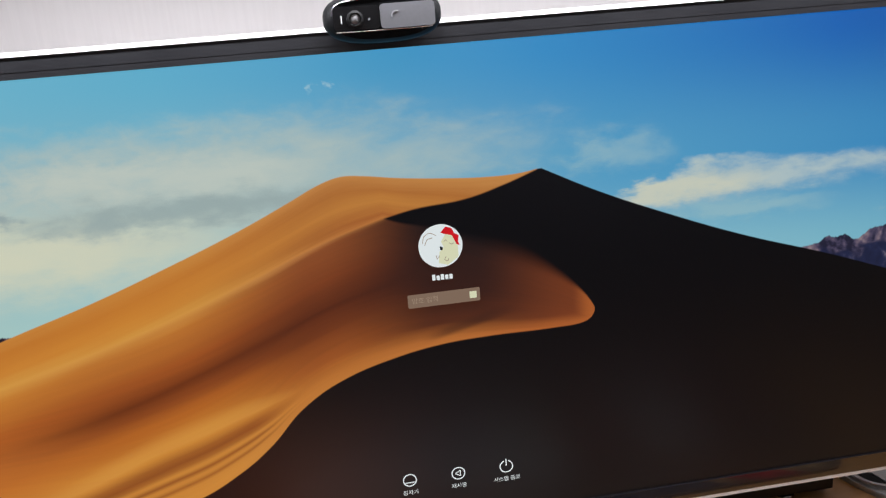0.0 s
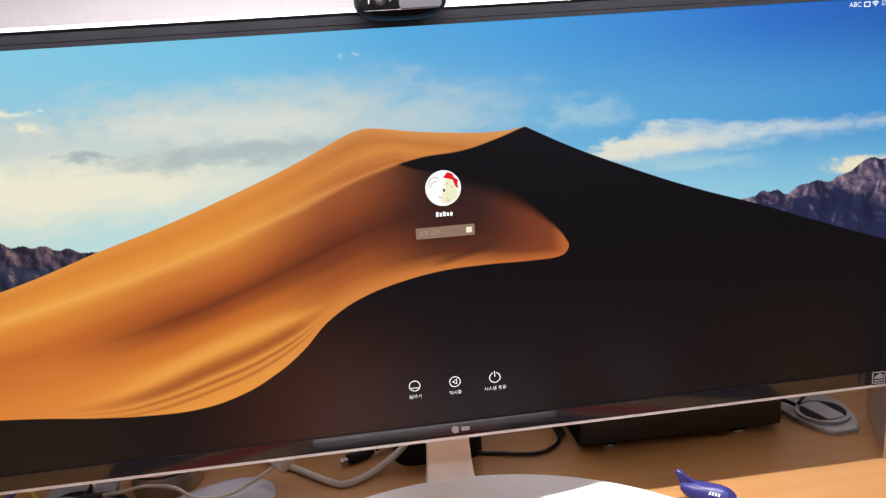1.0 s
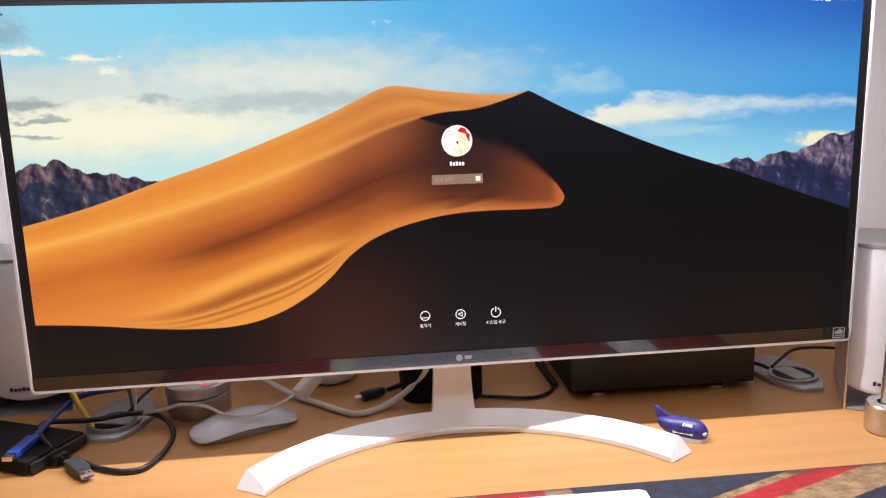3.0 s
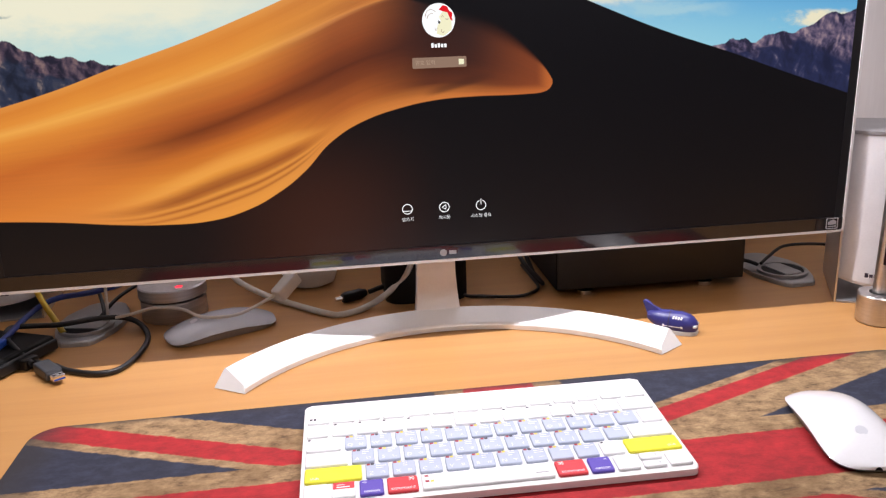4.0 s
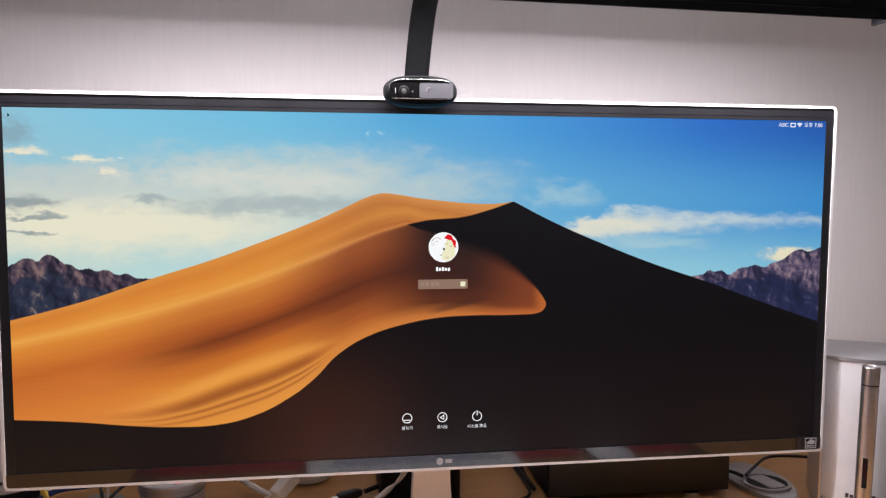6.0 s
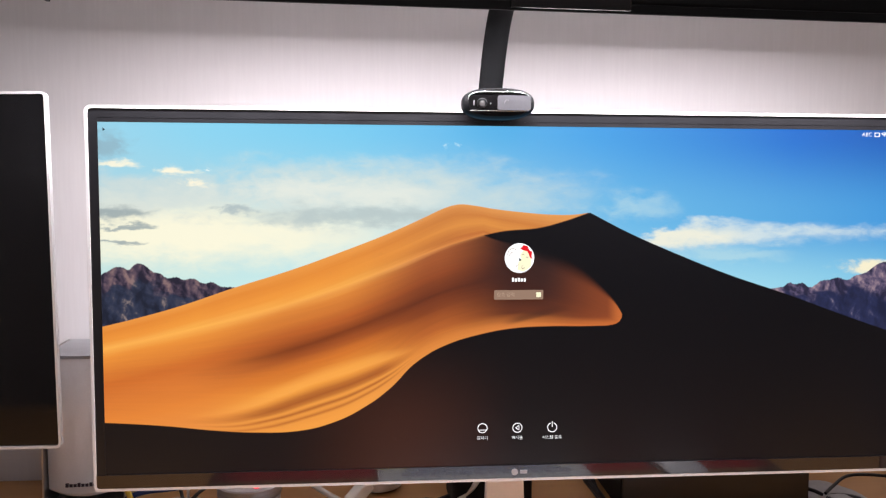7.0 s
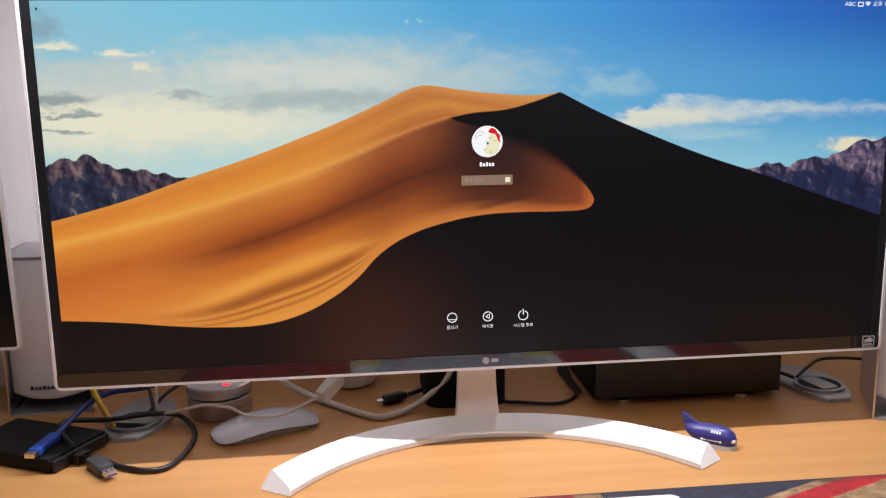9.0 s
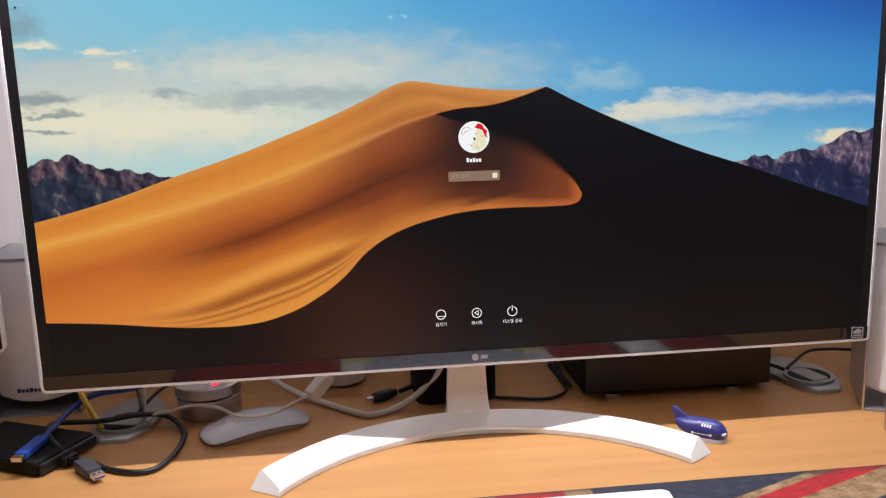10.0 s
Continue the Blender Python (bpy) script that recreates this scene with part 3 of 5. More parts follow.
def tube(points, rx, rz=None, seg=20, per=10, bm=None, side=None):
    """A hose along a smooth line; rx across, rz through."""
    bm = bm or bmesh.new()
    rz = rz or rx
    line = spline(points, per)
    rings, ref = [], Vector(side or (0, 0, 1))
    for i, q in enumerate(line):
        d = (line[min(i + 1, len(line) - 1)] - line[max(i - 1, 0)]).normalized()
        a = d.cross(ref)
        if a.length < 1e-4:
            a = d.cross(Vector((0, 1, 0)))
        a.normalize()
        b = a.cross(d).normalized()
        if not side:
            ref = b
        rings.append([bm.verts.new(q + a * rx * math.cos(2 * math.pi * k / seg) + b * rz * math.sin(2 * math.pi * k / seg)) for k in range(seg)])
    for a, b in zip(rings, rings[1:]):
        for k in range(seg):
            bm.faces.new((a[k], a[(k + 1) % seg], b[(k + 1) % seg], b[k]))
    bm.faces.new(rings[0][::-1])
    bm.faces.new(rings[-1])
    return bm


def ring(r0, r1, z0, z1, seg=32, start=0.0, stop=360.0):
    """A flat ring, or part of one, with thickness."""
    bm = bmesh.new()
    full = stop - start >= 360
    k = seg if full else seg + 1
    rows = []
    for i in range(k):
        q = radians(start + (stop - start) * i / seg)
        c, s = math.cos(q), math.sin(q)
        rows.append([bm.verts.new((r * c, r * s, z)) for r, z in ((r0, z0), (r1, z0), (r1, z1), (r0, z1))])
    for i in range(seg):
        a, b = rows[i], rows[(i + 1) % k]
        for j in range(4):
            bm.faces.new((a[j], a[(j + 1) % 4], b[(j + 1) % 4], b[j]))
    if not full:
        bm.faces.new(rows[0][::-1])
        bm.faces.new(rows[-1])
    return bm


def words(body, size, align="CENTER"):
    """Lettering as a bmesh in the xy plane, centred on its height."""
    c = bpy.data.curves.new("lettering", "FONT")
    c.body, c.size, c.align_x, c.align_y = body, size, align, "CENTER"
    c.resolution_u = 3
    ob = new("lettering", c)
    bpy.context.view_layer.update()
    me = bpy.data.meshes.new_from_object(ob.evaluated_get(bpy.context.evaluated_depsgraph_get()))
    bm = bmesh.new()
    bm.from_mesh(me)
    bpy.data.objects.remove(ob)
    bpy.data.meshes.remove(me)
    bpy.data.curves.remove(c)
    return bm


UP = pose(0, 0, 0, 90, 0, 0)      # turns a drawing in xy to face the viewer, -y


# ---------------------------------------------------------------- the room
WALL_Y = 0.268


def structure(name, bm, material, label):
    return tagged(part(name, bm, material, smooth=False), label, name.split("_")[0], kind="structure")


structure("floor", box(-2.2, 1.9, -3.0, WALL_Y + 0.12, -0.1, 0.0), M["floor_mat"], "brown vinyl floor of the office room")
structure("ceiling", box(-2.2, 1.9, -3.0, WALL_Y + 0.12, 2.4, 2.5), M["ceiling_mat"], "plain white painted ceiling")
structure("wall_north", box(-2.2, 1.9, WALL_Y, WALL_Y + 0.12, 0.0, 2.4), M["wall"], "pale grey textured wallpaper wall behind the desk")
structure("wall_south", box(-2.2, 1.9, -3.12, -3.0, 0.0, 2.4), M["wall"], "plain pale grey wall across the room")
structure("wall_west", box(-2.32, -2.2, -3.12, WALL_Y + 0.12, 0.0, 2.4), M["wall"], "plain pale grey side wall")
structure("wall_east", box(1.9, 2.02, -3.12, WALL_Y + 0.12, 0.0, 2.4), M["wall"], "plain pale grey side wall")

# unseen fixture, added to go with the overhead fill
lamp = thing("ceiling_light", pose(0.1, -1.5, 2.4), "flat white rectangular ceiling light, never in view, added for room light", "ceiling light", askew=False)
part("frame", box(-0.57, 0.57, -0.27, 0.27, -0.012, -0.001, 0.003), M["white_plastic"], lamp)
part("diffuser", box(-0.55, 0.55, -0.25, 0.25, -0.018, -0.0125, 0.002), M["panel_glow"], lamp, "glowing white diffuser")

# desk
desk = thing("desk", pose(0, 0, 0), "light beech laminate office desk against the wall", "desk", askew=False)
part("desktop", box(-1.15, 0.95, -0.46, WALL_Y - 0.004, DESK - 0.028, DESK, 0.002), M["wood"], desk)
part("side_panel", box(-1.13, -1.1, -0.42, WALL_Y - 0.01, 0.0, DESK - 0.0285, 0.001), M["wood"], desk)
part("side_panel", box(0.9, 0.93, -0.42, WALL_Y - 0.01, 0.0, DESK - 0.0285, 0.001), M["wood"], desk)
part("back_panel", box(-1.0995, 0.8995, 0.1, 0.118, 0.25, DESK - 0.0285, 0.001), M["wood"], desk)


# ---------------------------------------------------------------- the wide monitor
def frame_ring(x0, x1, z0, z1, t, y0, y1, r, bm=None):
    """A rounded rectangular frame facing -y, t wide."""
    bm = bm or bmesh.new()
    outer, inner = rounded(x0, x1, z0, z1, r), rounded(x0 + t, x1 - t, z0 + t, z1 - t, max(r - t, 0.0006))
    k = len(outer)
    rows = [[bm.verts.new((x, y, z)) for x, z in o] for o, y in ((outer, y0), (outer, y1), (inner, y1), (inner, y0))]
    for a, b in zip(rows, rows[1:] + rows[:1]):
        for i in range(k):
            bm.faces.new((a[i], a[(i + 1) % k], b[(i + 1) % k], b[i]))
    return bm


def upright(outline, y0, y1, bm=None):
    """A plate over an outline of (x, z), from y0 to y1."""
    b = slab(outline, -y1, -y0)
    bmesh.ops.transform(b, matrix=UP, verts=b.verts)
    return b


def picture_plane(x0, x1, z0, z1, y):
    bm = bmesh.new()
    uv = bm.loops.layers.uv.new("UVMap")
    f = bm.faces.new([bm.verts.new(c) for c in ((x0, y, z0), (x1, y, z0), (x1, y, z1), (x0, y, z1))])
    for loop, c in zip(f.loops, ((0, 0), (1, 0), (1, 1), (0, 1))):
        loop[uv].uv = c
    return bm


def on_screen(u, v, lift=0.0004):
    v += (0.0149 - 0.021 * u) * max(0.0, 1 - v / 0.6)
    u -= 0.0075 * (1 - ((u - 0.56) / 0.58) ** 2)
    return Matrix.Translation((-0.4 + 0.8 * u, -lift, SCR - DESK + 0.3348 * v)) @ UP


mon = thing("monitor", pose(0, 0, DESK), "wide white-framed monitor showing a dune login screen, arched white stand", "monitor", askew=False)
part("trim", frame_ring(-0.4112, 0.4112, 0.0795, 0.4462, 0.0026, -0.0016, 0.012, 0.006), M["white_plastic"], mon, "thin white outer trim")
part("bezel", box(-0.4006, 0.4006, -0.0004, 0.006, 0.43095, 0.4353), M["bezel"], mon, "black upper bezel", smooth=False)
part("bezel", frame_ring(-0.4085, 0.4085, 0.0822, 0.4435, 0.0085, -0.0006, 0.006, 0.004), M["bezel"], mon, "black inner bezel")
part("chin", box(-0.4084, 0.4084, -0.0016, 0.004, 0.0823, 0.0952), M["chin_gloss"], mon, "glossy black strip below the screen", smooth=False)
screen = part("screen", picture_plane(-0.4001, 0.4001, 0.0955, 0.4309, 0.0), M["picture"], mon, "lit screen with a desert picture", smooth=False)
part("back_shell", box(-0.408, 0.408, 0.0065, 0.03, 0.083, 0.443, 0.006), M["white_plastic"], mon)
part("back_bulge", box(-0.2, 0.2, 0.0305, 0.062, 0.13, 0.36, 0.01), M["white_plastic"], mon)


def arch(r0, r1, cy, a, z0, z1, lean, seg=40):
    """A crescent foot with sloping sides and sloped ends."""
    bm = bmesh.new()
    rows = []
    for i in range(seg + 1):
        k = -1 + 2 * i / seg
        row = []
        for r, z, q in ((r0, z0, a), (r0, z0 + 0.0045, a), (r0 + 0.0008, z0 + 0.0058, a - 0.3), (r0 + 0.002, z0 + 0.0068, a - 0.6), (r1 - 0.0055, z1, a - lean), (r1 - 0.0035, z1 - 0.0008, a - lean),
                        (r1 - 0.0022, z1 - 0.0025, a - lean), (r1, z0, a)):
            w = radians(q * k)
            row.append(bm.verts.new((r * math.sin(w), cy + r * math.cos(w), z)))
        rows.append(row)
    for p, q in zip(rows, rows[1:]):
        for j in range(8):
            bm.faces.new((p[j], p[(j + 1) % 8], q[(j + 1) % 8], q[j]))
    bm.faces.new(rows[0][::-1])
    bm.faces.new(rows[-1])
    return bm


part("stand_foot", arch(0.2246, 0.2580, -0.2086, 56.7, 0.0006, 0.0155, 2.6), M["white_gloss"], mon, "white arched crescent foot", m=pose(-0.0045, 0, 0))


def neck():
    bm = bmesh.new()
    rows = []
    for y, z, w in ((0.0360, 0.0128, 0.0258), (0.0385, 0.0160, 0.0245), (0.0405, 0.0240, 0.0236), (0.0420, 0.0340, 0.0226), (0.0430, 0.0500, 0.0216), (0.0435, 0.0800, 0.0206), (0.0435, 0.1400, 0.0206)):
        rows.append([bm.verts.new(c) for c in ((-w, y, z), (w, y, z), (w, y + 0.014, z), (-w, y + 0.014, z))])
    for a, b in zip(rows, rows[1:]):
        for j in range(4):
            bm.faces.new((a[j], a[(j + 1) % 4], b[(j + 1) % 4], b[j]))
    bm.faces.new(rows[0][::-1])
    bm.faces.new(rows[-1])
    bmesh.ops.bevel(bm, geom=[e for e in bm.edges if abs(e.verts[0].co.z - e.verts[1].co.z) > 0.0005 and e.calc_face_angle(0) > 1.0], offset=0.0015, segments=2, profile=0.5, affect="EDGES")
    return bm


part("stand_neck", neck(), M["white_plastic"], mon, m=pose(-0.0058, 0.004, 0) @ Matrix.Diagonal((0.92, 1, 1, 1)))

# maker's mark and energy sticker on the strip
part("badge_disc", lathe([(0.0034, 0), (0.0034, 0.0003)], 28), M["print_grey"], mon, m=Matrix.Translation((-0.0045, -0.0017, 0.0886)) @ UP)
part("badge_bar", box(-0.0035, 0.0035, -0.0018, 0.0018, 0, 0.0003), M["print_grey"], mon, m=Matrix.Translation((0.0045, -0.0017, 0.0886)) @ UP)
st = part("sticker", frame_ring(0.3905, 0.4035, 0.0835, 0.0950, 0.0008, -0.0021, -0.0017, 0.001), M["print_grey"], mon, "square energy sticker with a pale outline")
part("sticker_print", box(0.3925, 0.4015, -0.0020, -0.0017, 0.0855, 0.0868), M["print_grey"], st)
part("sticker_mark", upright([(0.3925, 0.088), (0.4015, 0.088), (0.4015, 0.0915), (0.398, 0.0935), (0.3925, 0.0905)], -0.0020, -0.0017), M["print_grey"], st)

# the login picture on the screen
av = part("avatar_disc", lathe([(0.0147, 0), (0.0147, 0.0001)], 48), M["ui_white"], screen, "round white picture with a red and cream shape", m=on_screen(0.5055, 0.617))
part("avatar_shape", slab([(0.0115, -0.0085), (0.0115, 0.003), (0.0085, 0.0085), (0.004, 0.008), (0.0005, 0.003), (0.002, -0.001), (-0.001, -0.004), (-0.002, -0.0115), (0.004, -0.0135)], 0.0002, 0.0003), M["ui_cream"], av, smooth=False)
part("avatar_shape", slab([(0.0005, 0.009), (0.004, 0.0128), (0.008, 0.0115), (0.0095, 0.008), (0.0125, 0.006), (0.0118, 0.002), (0.0128, -0.001), (0.0105, 0.0005), (0.008, 0.0065), (0.003, 0.008)], 0.0004, 0.0005), M["ui_red"], av, smooth=False)
part("avatar_mark", slab([(-0.0005, 0.0), (0.0015, -0.001), (0.001, -0.003), (-0.0005, -0.0025)], 0.0004, 0.0005), M["ui_dark"], av, smooth=False)
for a in ([(-0.0118, 0.003), (-0.0105, 0.0075), (-0.0065, 0.0095), (-0.0025, 0.0075)], [(-0.0105, 0.0015), (-0.0085, 0.0052), (-0.005, 0.0062)], [(0.0025, 0.0028), (0.0035, 0.0038), (0.0045, 0.0028)], [(0.003, -0.0075), (0.0022, -0.0095), (0.0038, -0.0105), (0.0048, -0.009)],
          [(-0.0035, -0.006), (-0.0028, -0.0085), (-0.0012, -0.0065)], [(0.006, 0.0015), (0.0075, 0.0005), (0.0088, 0.0012)]):
    part("avatar_line", tube([(*q, 0.0005) for q in a], 0.00022, 0.0001, 6, 5, side=(0, 0, 1)), M["ui_dim"], av, smooth=False)
for k, tall in enumerate((0.0024, 0.0015, 0.0022, 0.0015, 0.0016)):
    part("name_bar", slab(rounded(-0.0011, 0.0011, -0.0017, tall, 0.0005, 2), 0, 0.0001), M["ui_white"], screen, m=on_screen(0.505, 0.552) @ pose(-0.0058 + 0.0029 * k, 0, 0), smooth=False)
fd = part("password_field", slab(rounded(-0.0245, 0.0245, -0.0047, 0.0047, 0.001), 0, 0.0001), M["ui_field"], screen, m=on_screen(0.505, 0.508), smooth=False)
part("hint", words("암호 입력", 0.0046, "LEFT"), M["ui_dim"], fd, m=pose(-0.022, 0, 0.0003), smooth=False)
part("hint_key", slab(rounded(-0.0024, 0.0024, -0.0024, 0.0024, 0.0005), 0.0002, 0.0003), M["ui_cream"], fd, m=pose(0.0198, 0, 0.0001), smooth=False)
for u, kind, text in ((0.461, 0, "잠자기"), (0.505, 1, "재시동"), (0.549, 2, "시스템 종료")):
    ic = part("button_ring", ring(0.0042, 0.0050, 0, 0.0001, 36, *((110, 430) if kind == 2 else (0, 360))), M["ui_white"], screen, m=on_screen(u, 0.107), smooth=False)
    if kind == 0:
        part("button_mark", box(-0.0036, 0.0036, -0.0022, -0.0015, 0, 0.0001), M["ui_white"], ic, smooth=False)
    elif kind == 1:
        for a, b in (((0.0015, 0.0022), (-0.0022, 0)), ((-0.0022, 0), (0.0015, -0.0022)), ((0.0015, -0.0022), (0.0015, 0.0022))):
            part("button_mark", tube([(*a, 0), ((a[0] + b[0]) / 2, (a[1] + b[1]) / 2, 0), (*b, 0)], 0.00035, 0.0001, 6, 2, side=(0, 0, 1)), M["ui_white"], ic, smooth=False)
    else:
        part("button_mark", box(-0.0004, 0.0004, 0.0006, 0.006, 0, 0.0001), M["ui_white"], ic, smooth=False)
    part("caption", words(text, 0.0041), M["ui_white"], screen, m=on_screen(u, 0.0765), smooth=False)
part("menu_text", words("ABC", 0.0056), M["ui_white"], screen, m=on_screen(0.9445, 0.9865), smooth=False)
part("menu_icon", frame_ring(-0.0028, 0.0028, -0.0022, 0.0022, 0.0008, -0.0001, 0, 0.0005), M["ui_white"], screen, m=Matrix.Translation((-0.4 + 0.8 * 0.9535, -0.0004, SCR - DESK + 0.3348 * 0.9865)), smooth=False)
wifi = part("menu_icon", ring(0.0, 0.0016, 0, 0.0001, 8, 45, 135), M["ui_white"], screen, m=on_screen(0.9665, 0.981), smooth=False)
for r in (0.0026, 0.0040):
    part("wave", ring(r - 0.0006, r + 0.0003, 0, 0.0001, 12, 45, 135), M["ui_white"], wifi, smooth=False)
part("menu_text", words("오후 7:00", 0.0054), M["ui_white"], screen, m=on_screen(0.9855, 0.9865), smooth=False)
part("pointer", slab([(0, 0), (0.0022, -0.0022), (0.0011, -0.0024), (0, -0.0034)], 0, 0.0001), M["ui_dark"], screen, m=on_screen(0.0065, 0.985), smooth=False)

# ---------------------------------------------------------------- second monitor, switched off
m2 = thing("monitor", pose(-0.7378, 0.045, DESK, 0, -0.8, 0), "white-framed monitor with a dark screen, switched off", "monitor")
part("trim", frame_ring(-0.2752, 0.2752, 0.0970, 0.4632, 0.0026, -0.003, 0.003, 0.006), M["white_plastic"], m2, "white outer trim")
part("screen", box(-0.2725, 0.2725, -0.001, 0.006, 0.0997, 0.4605, 0.001), M["black_gloss"], m2, "black switched-off screen")
part("back_shell", box(-0.235, 0.235, 0.0065, 0.035, 0.13, 0.43, 0.006), M["white_plastic"], m2)
part("stand_neck", box(-0.03, 0.03, 0.0355, 0.05, 0.012, 0.3, 0.003), M["white_plastic"], m2)
part("stand_foot", slab(rounded(-0.11, 0.11, -0.04, 0.11, 0.03), 0.0, 0.0118, 0.003), M["white_plastic"], m2)

# ---------------------------------------------------------------- webcam
wc = thing("webcam", pose(-0.0272, -0.0195, DESK + 0.4498), "small black webcam with a silver panel clipped on the monitor", "webcam", askew=False)


def capsule(a, b, y0, y1, k=10, e=2.6):
    """A soft lozenge facing -y, rounded towards front and back."""
    bm = bmesh.new()
    rows = []
    seg = 48
    for i in range(k + 1):
        s = i / k
        y = y0 + (y1 - y0) * s
        g = 1 - 0.16 * abs(2 * s - 1) ** 3.2
        row = []
        for j in range(seg):
            q = 2 * math.pi * j / seg
            c, sn = math.cos(q), math.sin(q)
            row.append(bm.verts.new((a * g * math.copysign(abs(c) ** (2 / e), c), y, b * g * math.copysign(abs(sn) ** (2 / e), sn))))
        rows.append(row)
    for p, q in zip(rows, rows[1:]):
        for j in range(seg):
            bm.faces.new((p[j], p[(j + 1) % seg], q[(j + 1) % seg], q[j]))
    bm.faces.new(rows[0][::-1])
    bm.faces.new(rows[-1])
    return bm


part("body", capsule(0.0345, 0.0147, -0.011, 0.014), M["lamp_black"], wc)
part("rim", tube([(-0.0295, -0.0105, 0.002), (-0.027, -0.0108, 0.0075), (-0.018, -0.0112, 0.0098), (0, -0.0112, 0.0102), (0.018, -0.0112, 0.0098), (0.027, -0.0108, 0.0075), (0.0295, -0.0105, 0.002)], 0.0003), M["chrome"], wc, "thin chrome line")
part("rim", tube([(-0.0275, -0.0112, -0.0072), (-0.01, -0.0113, -0.0074), (0.01, -0.0113, -0.0074), (0.0275, -0.0112, -0.0072)], 0.0004), M["chrome"], wc)
part("face_plate", upright(rounded(-0.0285, -0.0025, -0.0065, 0.0065, 0.002), -0.0122, -0.0108), M["black_gloss"], wc, "glossy black lens plate")
part("panel", upright(rounded(-0.002, 0.0292, -0.0068, 0.0068, 0.0022), -0.0126, -0.0108), M["silver_panel"], wc, "silver grey front panel")
ln = part("lens", lathe([(0.0048, 0), (0.0048, 0.0012), (0.0036, 0.0016), (0.003, 0.0006)], 28), M["black_plastic"], wc, m=Matrix.Translation((-0.0165, -0.0122, -0.0005)) @ UP)
part("lens_glass", lathe([(0.0028, 0.0007), (0.002, 0.0013), (0.0008, 0.0016)], 24), M["grey_metal"], ln, "pale glass lens")
part("led", box(-0.0245, -0.0238, -0.0127, -0.0122, -0.0025, 0.0018), M["print_white"], wc)
part("microphone", lathe([(0.0007, 0), (0.0007, 0.0003)], 12), M["grey_metal"], wc, m=Matrix.Translation((-0.0085, -0.0122, -0.001)) @ UP)
part("mark", ring(0.0022, 0.0028, 0, 0.0002, 14, 60, 200), M["print_grey"], wc, m=Matrix.Translation((0.007, -0.0126, 0.0)) @ UP)
part("clip", box(-0.012, 0.012, 0.0, 0.034, -0.0052, -0.0035, 0.0006), M["black_plastic"], wc)
part("clip_arm", box(-0.012, 0.012, 0.0505, 0.054, -0.03, -0.0036, 0.0006), M["black_plastic"], wc)
part("clip_bridge", box(-0.012, 0.012, 0.0338, 0.054, -0.0034, -0.0014, 0.0006), M["black_plastic"], wc)

# ---------------------------------------------------------------- LED bar lamp over the monitor
ll = thing("desk_lamp", pose(0, 0.15, DESK), "black bar-shaped LED desk lamp on a flat arm, switched on", "desk lamp", askew=False)


def bar_shell():
    """A channel open below: top, front and back lips, ends."""
    bm = box(-0.435, 0.435, -0.015, 0.02, 0.005, 0.0245, 0.003)
    box(-0.435, 0.435, -0.0149, -0.0125, -0.003, 0.0049, 0.0, bm=bm)
    for x in (-0.4345, 0.4315):
        box(x, x + 0.003, -0.0124, 0.0199, -0.002, 0.0049, 0.0, bm=bm)
    return bm


bar_m = pose(0.0, -0.19, 1.2722 - DESK, 0, LAMP_TILT, 0)
br = part("lamp_bar", bar_shell(), M["lamp_black"], ll, "long matte black lamp bar", m=bar_m)
part("led_strip", box(-0.42, 0.42, -0.009, 0.005, 0.0043, 0.00495), M["led_glow"], br, "glowing white light strip")
cp = part("control_panel", box(-0.022, 0.088, -0.0185, -0.0152, -0.0015, 0.043, 0.0012), M["black_gloss"], br, "glossy black touch panel")
for i in range(4):
    part("touch_button", ring(0.0042, 0.0047, 0, 0.0003, 24), M["print_grey"] if i != 1 else M["red_glow"], cp, m=Matrix.Translation((0.0035 + 0.019 * i, -0.0187, 0.0155)) @ UP)
part("indicator", lathe([(0.0022, 0), (0.0022, 0.0003)], 14), M["red_glow"], cp, "lit red indicator", m=Matrix.Translation((0.0225, -0.0187, 0.0155)) @ UP)
part("arm", tube([(-0.006, -0.172, 0.544), (-0.006, -0.13, 0.564), (-0.006, -0.085, 0.572), (-0.009, -0.05, 0.548), (-0.0135, -0.03, 0.49), (-0.018, -0.02, 0.4), (-0.016, -0.015, 0.2), (-0.012, 0.0, 0.03)], 0.0135, 0.006, 16, 8, side=(0, 1, 0.35)), M["lamp_black"], ll, "flat curved black arm")
part("base", slab(rounded(-0.055, 0.038, -0.045, 0.065, 0.02), 0.0, 0.05, 0.008), M["black_matte"], ll, "heavy black base block")

